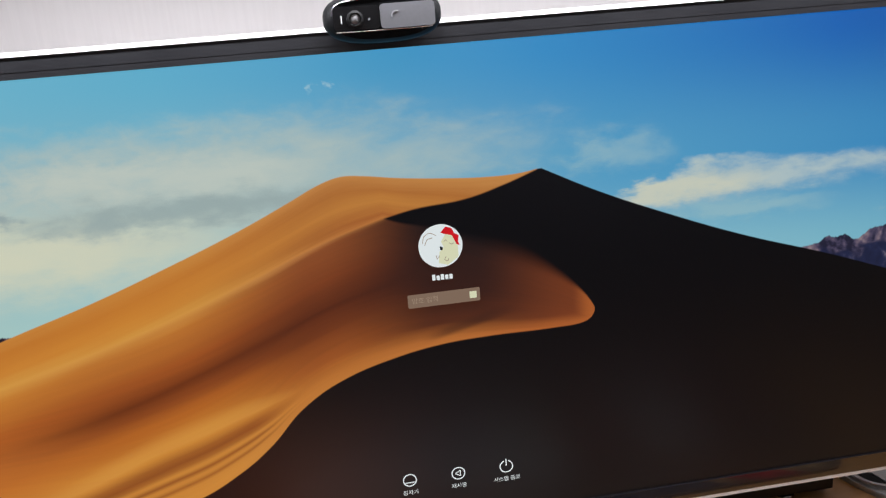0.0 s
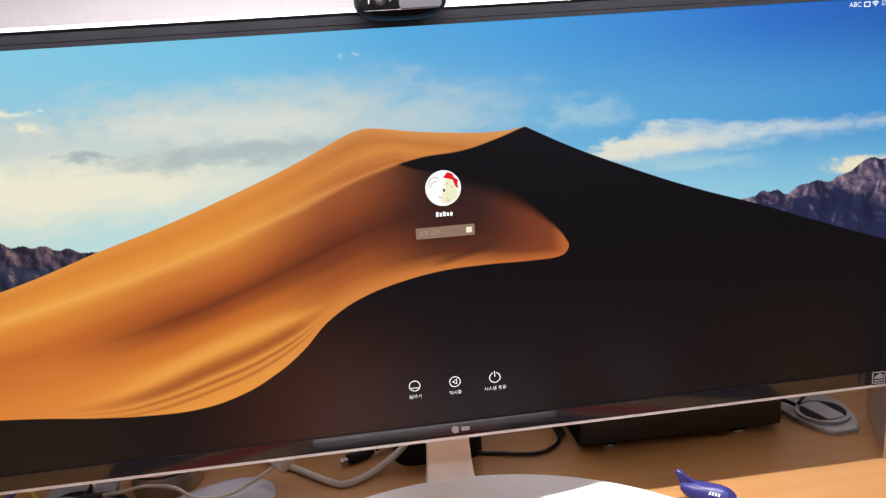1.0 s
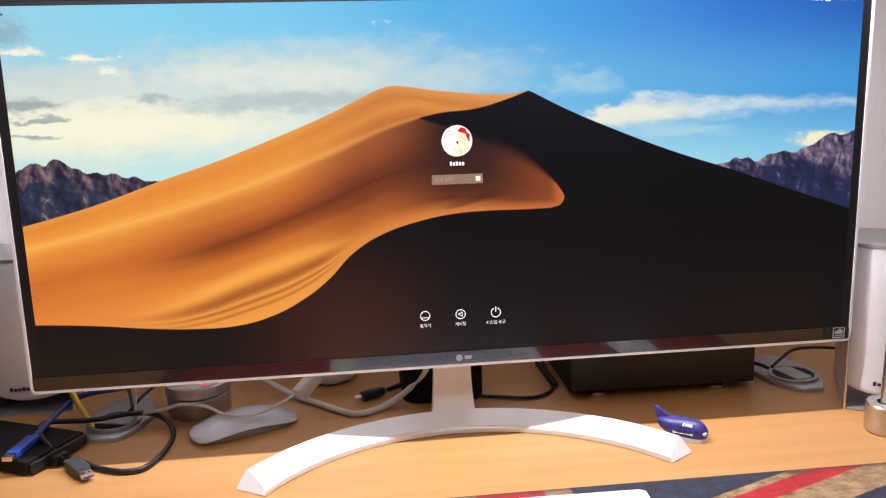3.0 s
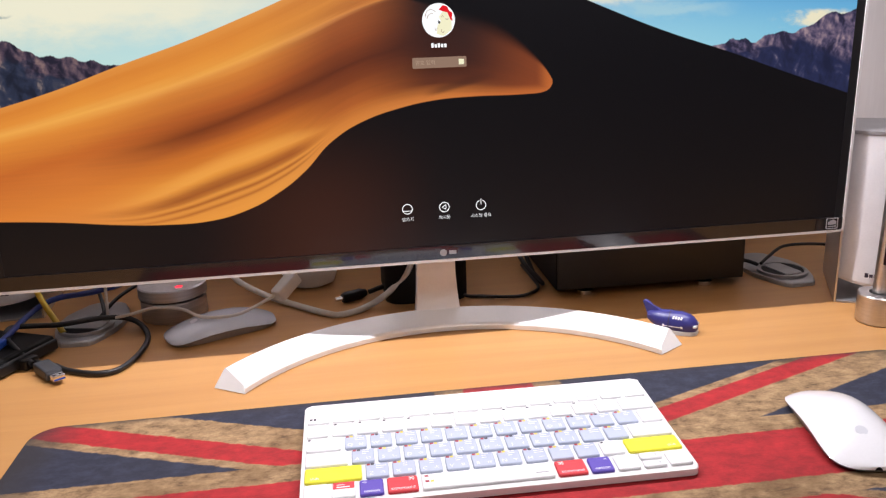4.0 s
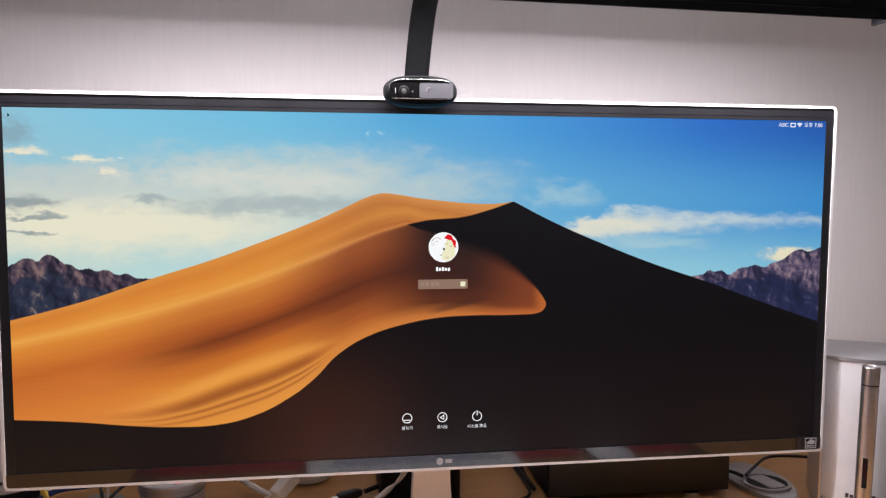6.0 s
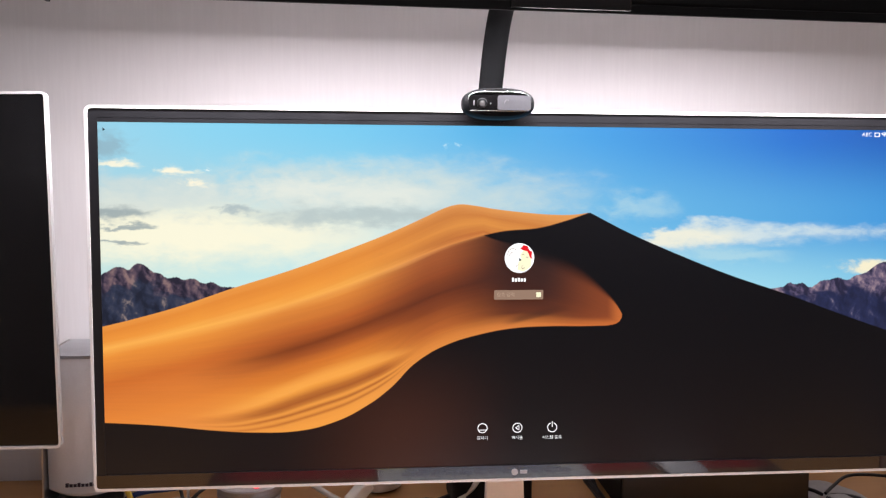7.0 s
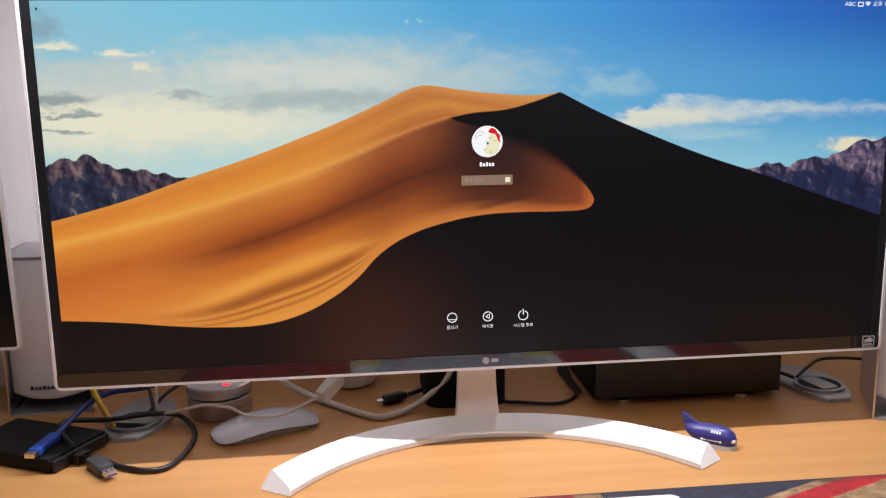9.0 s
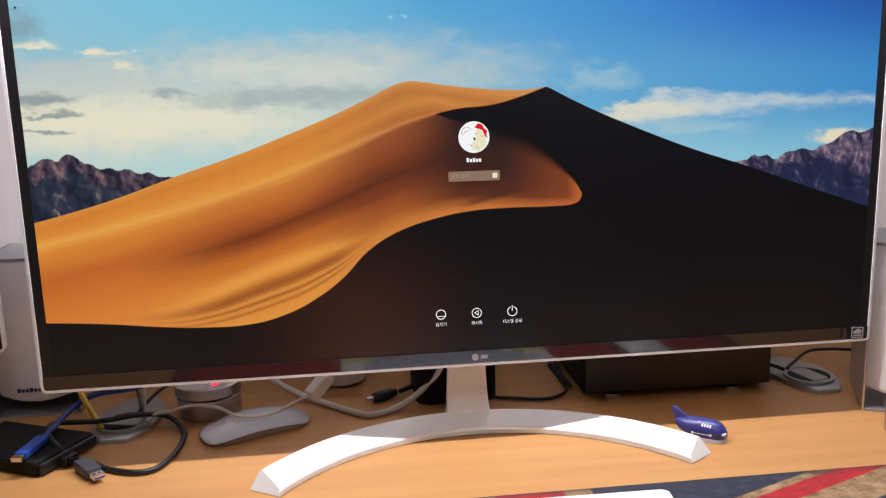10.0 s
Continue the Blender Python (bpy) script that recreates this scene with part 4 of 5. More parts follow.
# ---------------------------------------------------------------- speakers
def speaker(x, y, turn, group="pair of speakers"):
    """A white box speaker hung in a thin metal frame; origin at the front middle of its foot."""
    sp = thing("speaker", pose(x, y, DESK, 0, 0, turn), "white desktop speaker in a thin grey metal frame", "speaker", group)
    w = 0.043
    part("side_plate", box(-w - 0.0022, -w, 0.0, 0.11, 0.0, 0.182, 0.0006), M["aluminium"], sp)
    part("side_plate", box(w, w + 0.0022, 0.0, 0.11, 0.0, 0.182, 0.0006), M["aluminium"], sp)
    part("foot_plate", box(-w + 0.0003, w - 0.0003, 0.0, 0.11, 0.0, 0.0025, 0.0006), M["grey_metal"], sp)
    bm = bmesh.new()
    rows = []
    for i in range(13):
        k = -1 + i / 6
        bulge = 0.012 * (1 - k * k)
        xx = (w - 0.0015) * k
        rows.append([bm.verts.new(c) for c in ((xx, 0.014 - bulge, 0.0175 + 0.006 * k * k), (xx, 0.012 - bulge, 0.0215 + 0.005 * k * k), (xx, 0.010 - bulge, 0.1), (xx, 0.010 - bulge, 0.1775), (xx, 0.105, 0.1775), (xx, 0.105, 0.026))])
    for a, b in zip(rows, rows[1:]):
        for j in range(6):
            bm.faces.new((a[j], a[(j + 1) % 6], b[(j + 1) % 6], b[j]))
    bm.faces.new(rows[0][::-1])
    bm.faces.new(rows[-1])
    part("cabinet", bm, M["speaker_white"], sp, "glossy white curved cabinet")
    bm = bmesh.new()
    edge = [((w - 0.001) * (-1 + i / 8), -0.001 - 0.012 * (1 - (-1 + i / 8) ** 2) + 0.01) for i in range(17)]
    slab(edge + [(w - 0.001, 0.108), (-w + 0.001, 0.108)], 0.1778, 0.1815, 0.0012, bm)
    part("top_cap", bm, M["grey_metal"], sp, "grey metal top cap")
    for i, k in enumerate((0, 1, 2, 3, 4, 5, 6, 7)):
        part("name_bar", box(-0.019 + 0.0043 * k, -0.0157 + 0.0043 * k, -0.0031, -0.0022, 0.0305, 0.0338 if k % 3 else 0.0350), M["print_dark"], sp)
    return sp


speaker(0.4592, -0.0061, -25)
speaker(-0.4755, 0.125, 6)

# ---------------------------------------------------------------- pen in its aluminium holder
ph = thing("pen_holder", pose(0.4303, -0.0440, DESK), "short turned aluminium pen holder on the desk", "pen holder")
part("cup", lathe([(0.0192, 0), (0.0206, 0.0015), (0.0208, 0.0285), (0.0199, 0.0300), (0.0105, 0.0302), (0.0102, 0.010)], 48), M["aluminium"], ph)
pn = thing("pen", pose(0.4303, -0.0440, DESK + 0.0105, 0, 0.9, -32), "thick satin aluminium pen standing in a holder", "pen")
part("barrel", lathe([(0.0072, 0), (0.0079, 0.006), (0.0081, 0.08), (0.0083, 0.1537)], 36), M["aluminium"], pn)
part("band", lathe([(0.0079, 0.1539), (0.0079, 0.1553)], 36), M["plug_grey"], pn)
part("cap", lathe([(0.0083, 0.1555), (0.0084, 0.1722), (0.0078, 0.1735), (0.0074, 0.1728)], 36), M["aluminium"], pn)
part("slot", box(-0.0024, 0.0024, -0.0089, -0.0072, 0.050, 0.081, 0.0004), M["black_gloss"], pn, "dark slot window")

# dark handset beside the speaker
hs = thing("handset", pose(0.4810, -0.066, DESK), "black handset with small grey keys standing on the desk", "handset")
part("body", box(-0.026, 0.026, 0.0, 0.02, 0.0, 0.172, 0.004), M["black_plastic"], hs)
part("edge_strip", box(-0.0272, -0.0262, 0.002, 0.018, 0.01, 0.166, 0.0003), M["aluminium"], hs)
for r in range(14):
    for c in range(4):
        part("key", box(-0.0225 + 0.0115 * c, -0.0135 + 0.0115 * c, -0.0012, 0.0002, 0.04 + 0.0085 * r, 0.0465 + 0.0085 * r, 0.0004, 1), M["plug_grey"], hs)
part("button", box(-0.0225, 0.0225, -0.0015, 0.0002, 0.008, 0.028, 0.003), M["grey_metal"], hs, "wide grey button")

# ---------------------------------------------------------------- black box behind the stand
bx = thing("amplifier_box", pose(0.2430, 0.0885, DESK, 0, 0, 1.2), "low matte black device box on silver feet", "device box")
part("case", box(-0.1075, 0.1115, 0.0, 0.135, 0.0064, 0.072, 0.002), M["black_matte"], bx)
part("front_panel", box(-0.1065, 0.1105, -0.003, -0.0002, 0.0078, 0.0705, 0.001), M["black_plastic"], bx)
for x in (-0.0735, 0.0675):
    for y in (0.006, 0.115):
        part("foot", lathe([(0.0088, 0), (0.0095, 0.001), (0.0095, 0.0052), (0.008, 0.0062)], 28), M["chrome"], bx, "round silver foot", m=pose(x, y, 0))


# ---------------------------------------------------------------- cable grommets in the desk
def half_moon(r, flat, sx, k=16):
    """A half-moon outline of radius r, cut straight at x = flat, on the side sx."""
    q0 = math.acos(flat / r)
    return [(sx * r * math.cos(-q0 + 2 * q0 * i / k), r * math.sin(-q0 + 2 * q0 * i / k)) for i in range(k + 1)]


def grommet(x, y, turn, cap_y, cap_turn):
    """A leaf-shaped flange with blunt ends, a round cap with a raised lip and two half-moon black plates as holes."""
    g = thing("cable_grommet", pose(x, y, DESK, 0, 0, turn), "silver oval cable grommet set on the desk", "cable grommet", "desk grommets")
    side = [(0.0130, -0.0600), (0.0185, -0.0545), (0.0245, -0.0420), (0.0300, -0.0270), (0.0338, -0.0100), (0.0345, 0.0050), (0.0325, 0.0220), (0.0275, 0.0390), (0.0200, 0.0540), (0.0120, 0.0600)]
    outline = side + [(-px, py) for px, py in side[::-1]]
    part("rim", slab(outline, 0.0, 0.0052, 0.0026, seg=3), M["grommet_silver"], g)
    cap = part("cap", lathe([(0.0272, 0.0), (0.0272, 0.0016), (0.0262, 0.0024), (0.0245, 0.0026)], 48), M["grommet_silver"], g, "round silver cap with two black plates as openings", m=pose(0, cap_y, 0.0053, 0, 0, cap_turn))
    part("lip", ring(0.0245, 0.0278, 0.0, 0.0034, 48), M["grommet_silver"], cap)
    # nothing is cut out: the darkness of each hole is a black plate
    for sx in (-1, 1):
        part("opening", slab(half_moon(0.0232, 0.0118, sx), 0.0027, 0.0031), M["black_matte"], cap, "black plate drawn as a dark cable opening")
    part("bridge", slab(rounded(-0.0112, 0.0112, -0.0205, 0.0205, 0.004), 0.0027, 0.0040, 0.001), M["grommet_silver"], cap, "raised middle plate")
    return g


grommet(0.4085, 0.1240, 4, -0.0190, 10)
grommet(-0.3680, 0.0960, 0, -0.0200, 78)


# ---------------------------------------------------------------- computer mice
def mouse(name, m, top, label):
    """A low arched mouse; length along y."""
    mo = thing(name, m, label, "mouse")
    L, W, k, j = 0.0567, 0.0287, 26, 16

    def plan(s):
        return W * (1 - abs(s) ** 7.0) ** 0.42

    def grid(z_mid, z_edge, inset, steps):
        rows = []
        for i in range(k + 1):
            s = -1 + 2 * i / k
            s = math.sin(s * math.pi / 2) * 0.9995
            hw = plan(s) * inset
            row = []
            for q in range(j + 1):
                e = math.sin((-1 + 2 * q / j) * math.pi / 2)
                row.append((hw * e, L * s * inset, z_edge(s) + (z_mid(s) - z_edge(s)) * (1 - abs(e) ** steps)))
            rows.append(row)
        return rows

    edge = lambda s: 0.004 + 0.0058 * (1 - s * s) ** 1.2
    mid = lambda s: 0.006 + 0.0145 * (1 - (s * 0.98) ** 2)
    bm = bmesh.new()
    rows = [[bm.verts.new(c) for c in r] for r in grid(mid, edge, 1.0, 2.6)]
    for a, b in zip(rows, rows[1:]):
        for q in range(j):
            bm.faces.new((a[q], a[q + 1], b[q + 1], b[q]))
    part("top_shell", bm, top, mo, "seamless curved top shell")
    bm = bmesh.new()
    rim = [r[0] for r in grid(mid, edge, 0.985, 2.6)] + [r[-1] for r in grid(mid, edge, 0.985, 2.6)][::-1]
    hi = [bm.verts.new((x, y, z - 0.0006)) for x, y, z in rim]
    lo = [bm.verts.new((x * 0.86, y * 0.95, 0.0008)) for x, y, z in rim]
    for i in range(len(rim)):
        i2 = (i + 1) % len(rim)
        bm.faces.new((hi[i], hi[i2], lo[i2], lo[i]))
    bm.faces.new(lo)
    part("base", bm, M["mouse_base"], mo, "grey aluminium base")
    part("mark", lathe([(0.0042, -0.0001), (0.0042, 0.0001)], 20), M["mark_grey"], mo, "pale grey round mark", m=pose(0, -0.027, 0.01755, 20, 0, 0))
    for x in (-0.017, 0.017):
        part("glide_rail", box(x - 0.0015, x + 0.0015, -0.042, 0.042, 0.0, 0.0012), M["rubber"], mo)
    return mo


mouse("mouse", pose(0.2680, -0.2485, DESK + 0.003, 0, 0, -9), M["mouse_white"], "glossy white curved wireless mouse lying on the flag mat")
mouse("mouse", pose(-0.2265, 0.0525, DESK, 0, 0, -63), M["mouse_white_shaded"], "white curved wireless mouse under a cable, shell coloured darker for the monitor's shade")

# ---------------------------------------------------------------- stacked aluminium cylinder
cy = thing("dock_cylinder", pose(-0.2855, 0.114, DESK), "two stacked round aluminium discs with a red LED reflection drawn on top", "dock")
part("lower_disc", lathe([(0.0335, 0), (0.0346, 0.001), (0.0346, 0.0215), (0.034, 0.0222)], 56), M["brushed"], cy)
part("gap_ring", lathe([(0.031, 0.0223), (0.031, 0.0242)], 40), M["black_matte"], cy)
part("upper_disc", lathe([(0.0346, 0.0243), (0.0360, 0.0252), (0.0360, 0.0362), (0.0345, 0.0375)], 56), M["brushed"], cy)
# the red LED's reflection on the metal, put in as a small glowing disc
part("indicator", lathe([(0.004, 0.03755), (0.004, 0.0378)], 20), M["red_glow"], cy, "glowing red disc in place of a reflected red LED", m=pose(0.0115, -0.019, 0))

# ---------------------------------------------------------------- black portable drive with plugs and cables
hd = thing("portable_drive", pose(-0.4535, 0.0235, DESK, 0, 0, -23.5), "matte black portable hard drive lying on the desk", "hard drive")
part("case", box(-0.059, 0.059, -0.038, 0.038, 0.0005, 0.0155, 0.004), M["black_matte"], hd)
part("end_cap", box(0.0592, 0.0635, -0.036, 0.036, 0.002, 0.013, 0.002), M["black_plastic"], hd)

D = DESK
ub = thing("blue_usb_cable", pose(0, 0, 0), "blue data cable with a blue flat plug lying over the drive", "cable")
part("lead", tube([(-0.4258, 0.0130, D + 0.0202), (-0.4245, 0.0260, D + 0.021), (-0.4218, 0.0600, D + 0.0245), (-0.4130, 0.0830, D + 0.030), (-0.3966, 0.0943, D + 0.034), (-0.3607, 0.0990, D + 0.037), (-0.318, 0.125, D + 0.042), (-0.27, 0.17, D + 0.05)], 0.003), M["cable_blue"], ub)
pg = part("plug", box(-0.0064, 0.0064, -0.021, 0.024, -0.0038, 0.0038, 0.0015), M["usb_blue"], ub, "blue plastic plug body", m=pose(-0.4280, -0.0085, D + 0.0200, 0, 0, -6) @ Matrix.Scale(0.92, 4))
part("plug_tip", box(-0.0055, 0.0055, -0.0295, -0.0223, -0.0026, 0.0026, 0.0004), M["chrome"], pg, "shiny metal plug tip")

bc = thing("black_usb_cable", pose(0, 0, 0), "looped black cable with a grey plug and blue insert", "cable")
part("lead", tube([(-0.387, -0.0185, D + 0.0075), (-0.3965, -0.0068, D + 0.008), (-0.4152, 0.0084, D + 0.0185), (-0.4259, 0.026, D + 0.019), (-0.4292, 0.0349, D + 0.022), (-0.4257, 0.0461, D + 0.022), (-0.4049, 0.0509, D + 0.02), (-0.384, 0.0557, D + 0.018), (-0.3486, 0.0712, D + 0.0165), (-0.327, 0.08, D + 0.011), (-0.3105, 0.0697, D + 0.006), (-0.2974, 0.0412, D + 0.0033), (-0.2958, 0.0012, D + 0.0032), (-0.3044, -0.0331, D + 0.0032), (-0.3231, -0.0409, D + 0.0032), (-0.3526, -0.0291, D + 0.0032), (-0.3691, -0.0167, D + 0.004), (-0.392, -0.006, D + 0.0045)], 0.0027), M["rubber"], bc)
pg = part("plug", box(-0.0085, 0.0085, -0.018, 0.018, -0.0055, 0.0055, 0.002), M["plug_grey"], bc, "dark grey plug body", m=pose(-0.3690, -0.0325, D + 0.0068, 0, 0, 40) @ Matrix.Scale(0.88, 4))
part("plug_shell", box(-0.0062, 0.0062, -0.031, -0.0182, -0.0024, 0.0026, 0.0003), M["chrome"], pg, "bright metal plug shell")
part("plug_insert", box(-0.0056, 0.0056, -0.0313, -0.0305, -0.0019, -0.0002), M["usb_blue"], pg, "blue insert")
# the shell's two holes, their dark inside given as black patches on solid metal
for x in (-0.0028, 0.0028):
    part("plug_hole_patch", box(x - 0.0011, x + 0.0011, -0.027, -0.0245, 0.0026, 0.0028), M["black_plastic"], pg)

part("connector", box(-0.0115, 0.0115, -0.0085, 0.0085, 0.0, 0.0105, 0.002), M["black_plastic"], bc, "black plug pushed into the drive", m=pose(-0.4010, -0.0055, D, 0, 0, -22))
yc = thing("yellow_cable", pose(0, 0, 0), "yellow network cable going down into a grommet", "cable")
part("lead", tube([(-0.449, 0.12, D + 0.11), (-0.432, 0.104, D + 0.075), (-0.412, 0.083, D + 0.04), (-0.391, 0.064, D + 0.014), (-0.385, 0.058, D + 0.0075)], 0.003), M["cable_yellow"], yc)
gc = thing("grey_cable", pose(0, 0, 0), "thin grey cable hanging into a grommet", "cable")
part("lead", tube([(-0.346, 0.09, D + 0.13), (-0.347, 0.09, D + 0.06), (-0.3495, 0.089, D + 0.008)], 0.0016), M["cable_white"], gc)
for k, line in enumerate(([(-0.4, 0.15, D + 0.07), (-0.37, 0.13, D + 0.03), (-0.352, 0.09, D + 0.008)], [(-0.32, 0.16, D + 0.03), (-0.345, 0.12, D + 0.022), (-0.36, 0.085, D + 0.008)])):
    dk = thing("dark_cable", pose(0, 0, 0), "dark cable running into a grommet", "cable", "grommet cables")
    part("lead", tube(line, 0.002), M["rubber"], dk)

wt = thing("white_cable", pose(0, 0, 0), "thick white cable lying in a bend behind the stand", "cable")
part("lead", tube([(-0.24, 0.19, D + 0.04), (-0.226, 0.166, D + 0.02), (-0.191, 0.137, D + 0.008), (-0.151, 0.104, D + 0.0036), (-0.12, 0.075, D + 0.0036), (-0.103, 0.067, D + 0.0036), (-0.077, 0.083, D + 0.004), (-0.05, 0.0985, D + 0.0148), (-0.027, 0.096, D + 0.041), (-0.018, 0.095, D + 0.08)], 0.0034), M["cable_white"], wt)
fc = thing("thin_white_cable", pose(0, 0, 0), "thin white cable with a ferrite block lying over a mouse", "cable")
part("lead", tube([(-0.352, 0.082, D + 0.01), (-0.3175, 0.0674, D + 0.02), (-0.2911, 0.0595, D + 0.028), (-0.2639, 0.0546, D + 0.026), (-0.2444, 0.0413, D + 0.022), (-0.2241, 0.0361, D + 0.0215), (-0.2015, 0.0451, D + 0.0215), (-0.1713, 0.0663, D + 0.03)], 0.0017), M["cable_white"], fc)
part("ferrite", box(-0.0085, 0.0085, -0.0175, 0.0175, -0.008, 0.008, 0.003), M["cable_white"], fc, "cream plastic ferrite block", m=pose(-0.1585, 0.0740, D + 0.0375, 32, 0, -46) @ Matrix.Scale(0.9, 4))
part("lead", tube([(-0.1495, 0.085, D + 0.0465), (-0.142, 0.098, D + 0.058), (-0.137, 0.112, D + 0.1)], 0.0017), M["cable_white"], fc)

pw = thing("power_plug_cable", pose(0, 0, 0), "black cable with a round plug lying loose", "cable")
part("lead", tube([(-0.072, 0.128, D + 0.006), (-0.055, 0.138, D + 0.008), (-0.035, 0.142, D + 0.01)], 0.0028), M["rubber"], pw)
pg = part("plug", lathe([(0.005, 0), (0.0062, 0.004), (0.0062, 0.022), (0.004, 0.03)], 24), M["black_plastic"], pw, "black plug body", m=pose(-0.102, 0.111, D + 0.0064, 0, 90, 30))
part("plug_tip", lathe([(0.0026, -0.009), (0.0026, -0.0002)], 16), M["chrome"], pg, "metal plug tip")
lc = thing("lamp_cable", pose(0, 0, 0), "black cable lying from the lamp base to the box", "cable")
part("lead", tube([(0.02, 0.118, D + 0.012), (0.035, 0.104, D + 0.003), (0.055, 0.0975, D + 0.0026), (0.088, 0.0895, D + 0.0026), (0.108, 0.096, D + 0.0026), (0.122, 0.116, D + 0.0026), (0.122, 0.16, D + 0.0026)], 0.0019), M["rubber"], lc)
for line in ([(0.07, 0.235, D + 0.13), (0.088, 0.19, D + 0.075), (0.108, 0.14, D + 0.028), (0.127, 0.118, D + 0.006), (0.128, 0.16, D + 0.003)], [(0.09, 0.24, D + 0.13), (0.105, 0.2, D + 0.07), (0.118, 0.15, D + 0.022), (0.124, 0.14, D + 0.004), (0.12, 0.2, D + 0.003)]):
    hc = thing("hanging_cable", pose(0, 0, 0), "dark cable hanging down beside the black box", "cable", "hanging cables")
    part("lead", tube(line, 0.0026), M["rubber"], hc)
rc = thing("speaker_cable", pose(0, 0, 0), "dark cable arching from a grommet to the speaker", "cable")
part("lead", tube([(0.393, 0.124, D + 0.0105), (0.4083, 0.1366, D + 0.014), (0.4356, 0.1547, D + 0.02), (0.4637, 0.1528, D + 0.022), (0.4972, 0.1422, D + 0.022)], 0.0019), M["rubber"], rc)
rc2 = thing("box_cable", pose(0, 0, 0), "dark cable from a grommet towards the black box", "cable")
part("lead", tube([(0.389, 0.122, D + 0.0095), (0.378, 0.13, D + 0.013), (0.362, 0.148, D + 0.013), (0.345, 0.19, D + 0.01)], 0.0022), M["rubber"], rc2)

cu = thing("white_cup", pose(-0.142, 0.192, DESK), "round white plastic pot standing by the wall", "pot")
part("bowl", lathe([(0.02, 0), (0.029, 0.004), (0.034, 0.018), (0.036, 0.06), (0.034, 0.06), (0.032, 0.02)], 40), M["cable_white"], cu)

# ---------------------------------------------------------------- toy plane
tp = thing("toy_plane", pose(0.2244, -0.0321, DESK, 0, 0, -34) @ Matrix.Diagonal((0.94, 0.94, 0.87, 1)), "small navy blue plastic toy plane with a white belly", "toy plane")
bm = bmesh.new()
prof = [(-0.027, 0.0045, 0.0165), (-0.023, 0.0075, 0.0152), (-0.015, 0.0105, 0.0132), (-0.004, 0.0122, 0.0122), (0.008, 0.0124, 0.0118), (0.016, 0.0114, 0.0110), (0.0205, 0.0094, 0.0102), (0.0235, 0.0066, 0.0094), (0.025, 0.003, 0.009)]
rows = []
for x, r, z in prof:
    rows.append([bm.verts.new((x, 0.95 * r * math.cos(2 * math.pi * i / 28), max(0.0036, z + r * math.sin(2 * math.pi * i / 28)))) for i in range(28)])
for a, b in zip(rows, rows[1:]):
    for i in range(28):
        bm.faces.new((a[i], a[(i + 1) % 28], b[(i + 1) % 28], b[i]))
bm.faces.new(rows[0][::-1]), bm.faces.new(rows[-1])
part("fuselage", bm, M["toy_blue"], tp)
part("belly", slab([(-0.02, -0.006), (0.0, -0.0105), (0.012, -0.0108), (0.0205, -0.0082), (0.0248, -0.004), (0.0252, 0.004), (0.0205, 0.0082), (0.012, 0.0108), (0.0, 0.0105), (-0.02, 0.006)], 0.0, 0.0046, 0.001), M["toy_white"], tp, "white underside")
bm = slab([(-0.014, 0.0205), (-0.027, 0.0165), (-0.0325, 0.0315), (-0.0305, 0.0335), (-0.027, 0.0325), (-0.021, 0.027), (-0.013, 0.0235)], -0.0022, 0.0022, 0.0008)
bmesh.ops.transform(bm, matrix=UP, verts=bm.verts)
part("tail_fin", bm, M["toy_blue"], tp)
part("seam", ring(0.0116, 0.0126, -0.0003, 0.0003, 28), M["print_dark"], tp, m=pose(-0.003, 0, 0.0122, 0, 90, 0))
part("windscreen", box(0.0170, 0.0250, -0.0082, 0.0082, 0.0088, 0.0126, 0.0015), M["toy_white"], tp, "pale windscreen")
for k in range(4):
    part("name_bar", slab([(-0.0010, -0.0017), (0.0007, -0.0017), (0.0013, 0.0017), (-0.0004, 0.0017)], 0, 0.0003), M["print_white"], tp, m=pose(0.0015 + 0.0027 * k, -0.0092, 0.0198 - 0.0001 * k, 47, 0, 0), smooth=False)
part("stripe", box(-0.009, 0.012, -0.0119, -0.0092, 0.0096, 0.0103), M["print_white"], tp)
for k in range(2):
    part("window", box(-0.009 + 0.0185 * k, -0.007 + 0.0185 * k, -0.01195, -0.0094, 0.0088, 0.0112), M["print_white"], tp)

# ---------------------------------------------------------------- flag mat
fm = new("desk_mat", finish("desk_mat", slab(rounded(-0.373, 0.373, -0.1455, 0.1455, 0.022, 10), 0.0, 0.003, 0.0008), M["mat"]))
fm.matrix_world = pose(0.0205, -0.2655, DESK, 0, 0, -0.35)
tagged(fm, "large worn-look red, navy and tan flag print desk mat", "desk mat")

# ---------------------------------------------------------------- keyboard
kb = thing("keyboard", pose(0.0100, -0.2885, DESK + 0.0030, 3.5, 0, 1.1) @ Matrix.Scale(0.959, 4), "slim white keyboard with a coloured shortcut cover, on the flag mat", "keyboard")
part("body", slab(rounded(-0.1397, 0.1397, 0.0, 0.131, 0.005), 0.0008, 0.0062, 0.001), M["white_plastic"], kb, "slim white aluminium body")
bm = lathe([(0.0068, -0.139), (0.0078, -0.1385), (0.0078, 0.1385), (0.0068, 0.139)], 24)
part("battery_tube", bm, M["white_plastic"], kb, m=pose(0, 0.1225, 0.0005, 0, 90, 0))
for x in (-0.115, 0.115):
    part("foot", lathe([(0.005, -0.0012), (0.005, 0.0007)], 16), M["rubber"], kb, m=pose(x, 0.014, 0))
P = 0.01905
shapes = {}


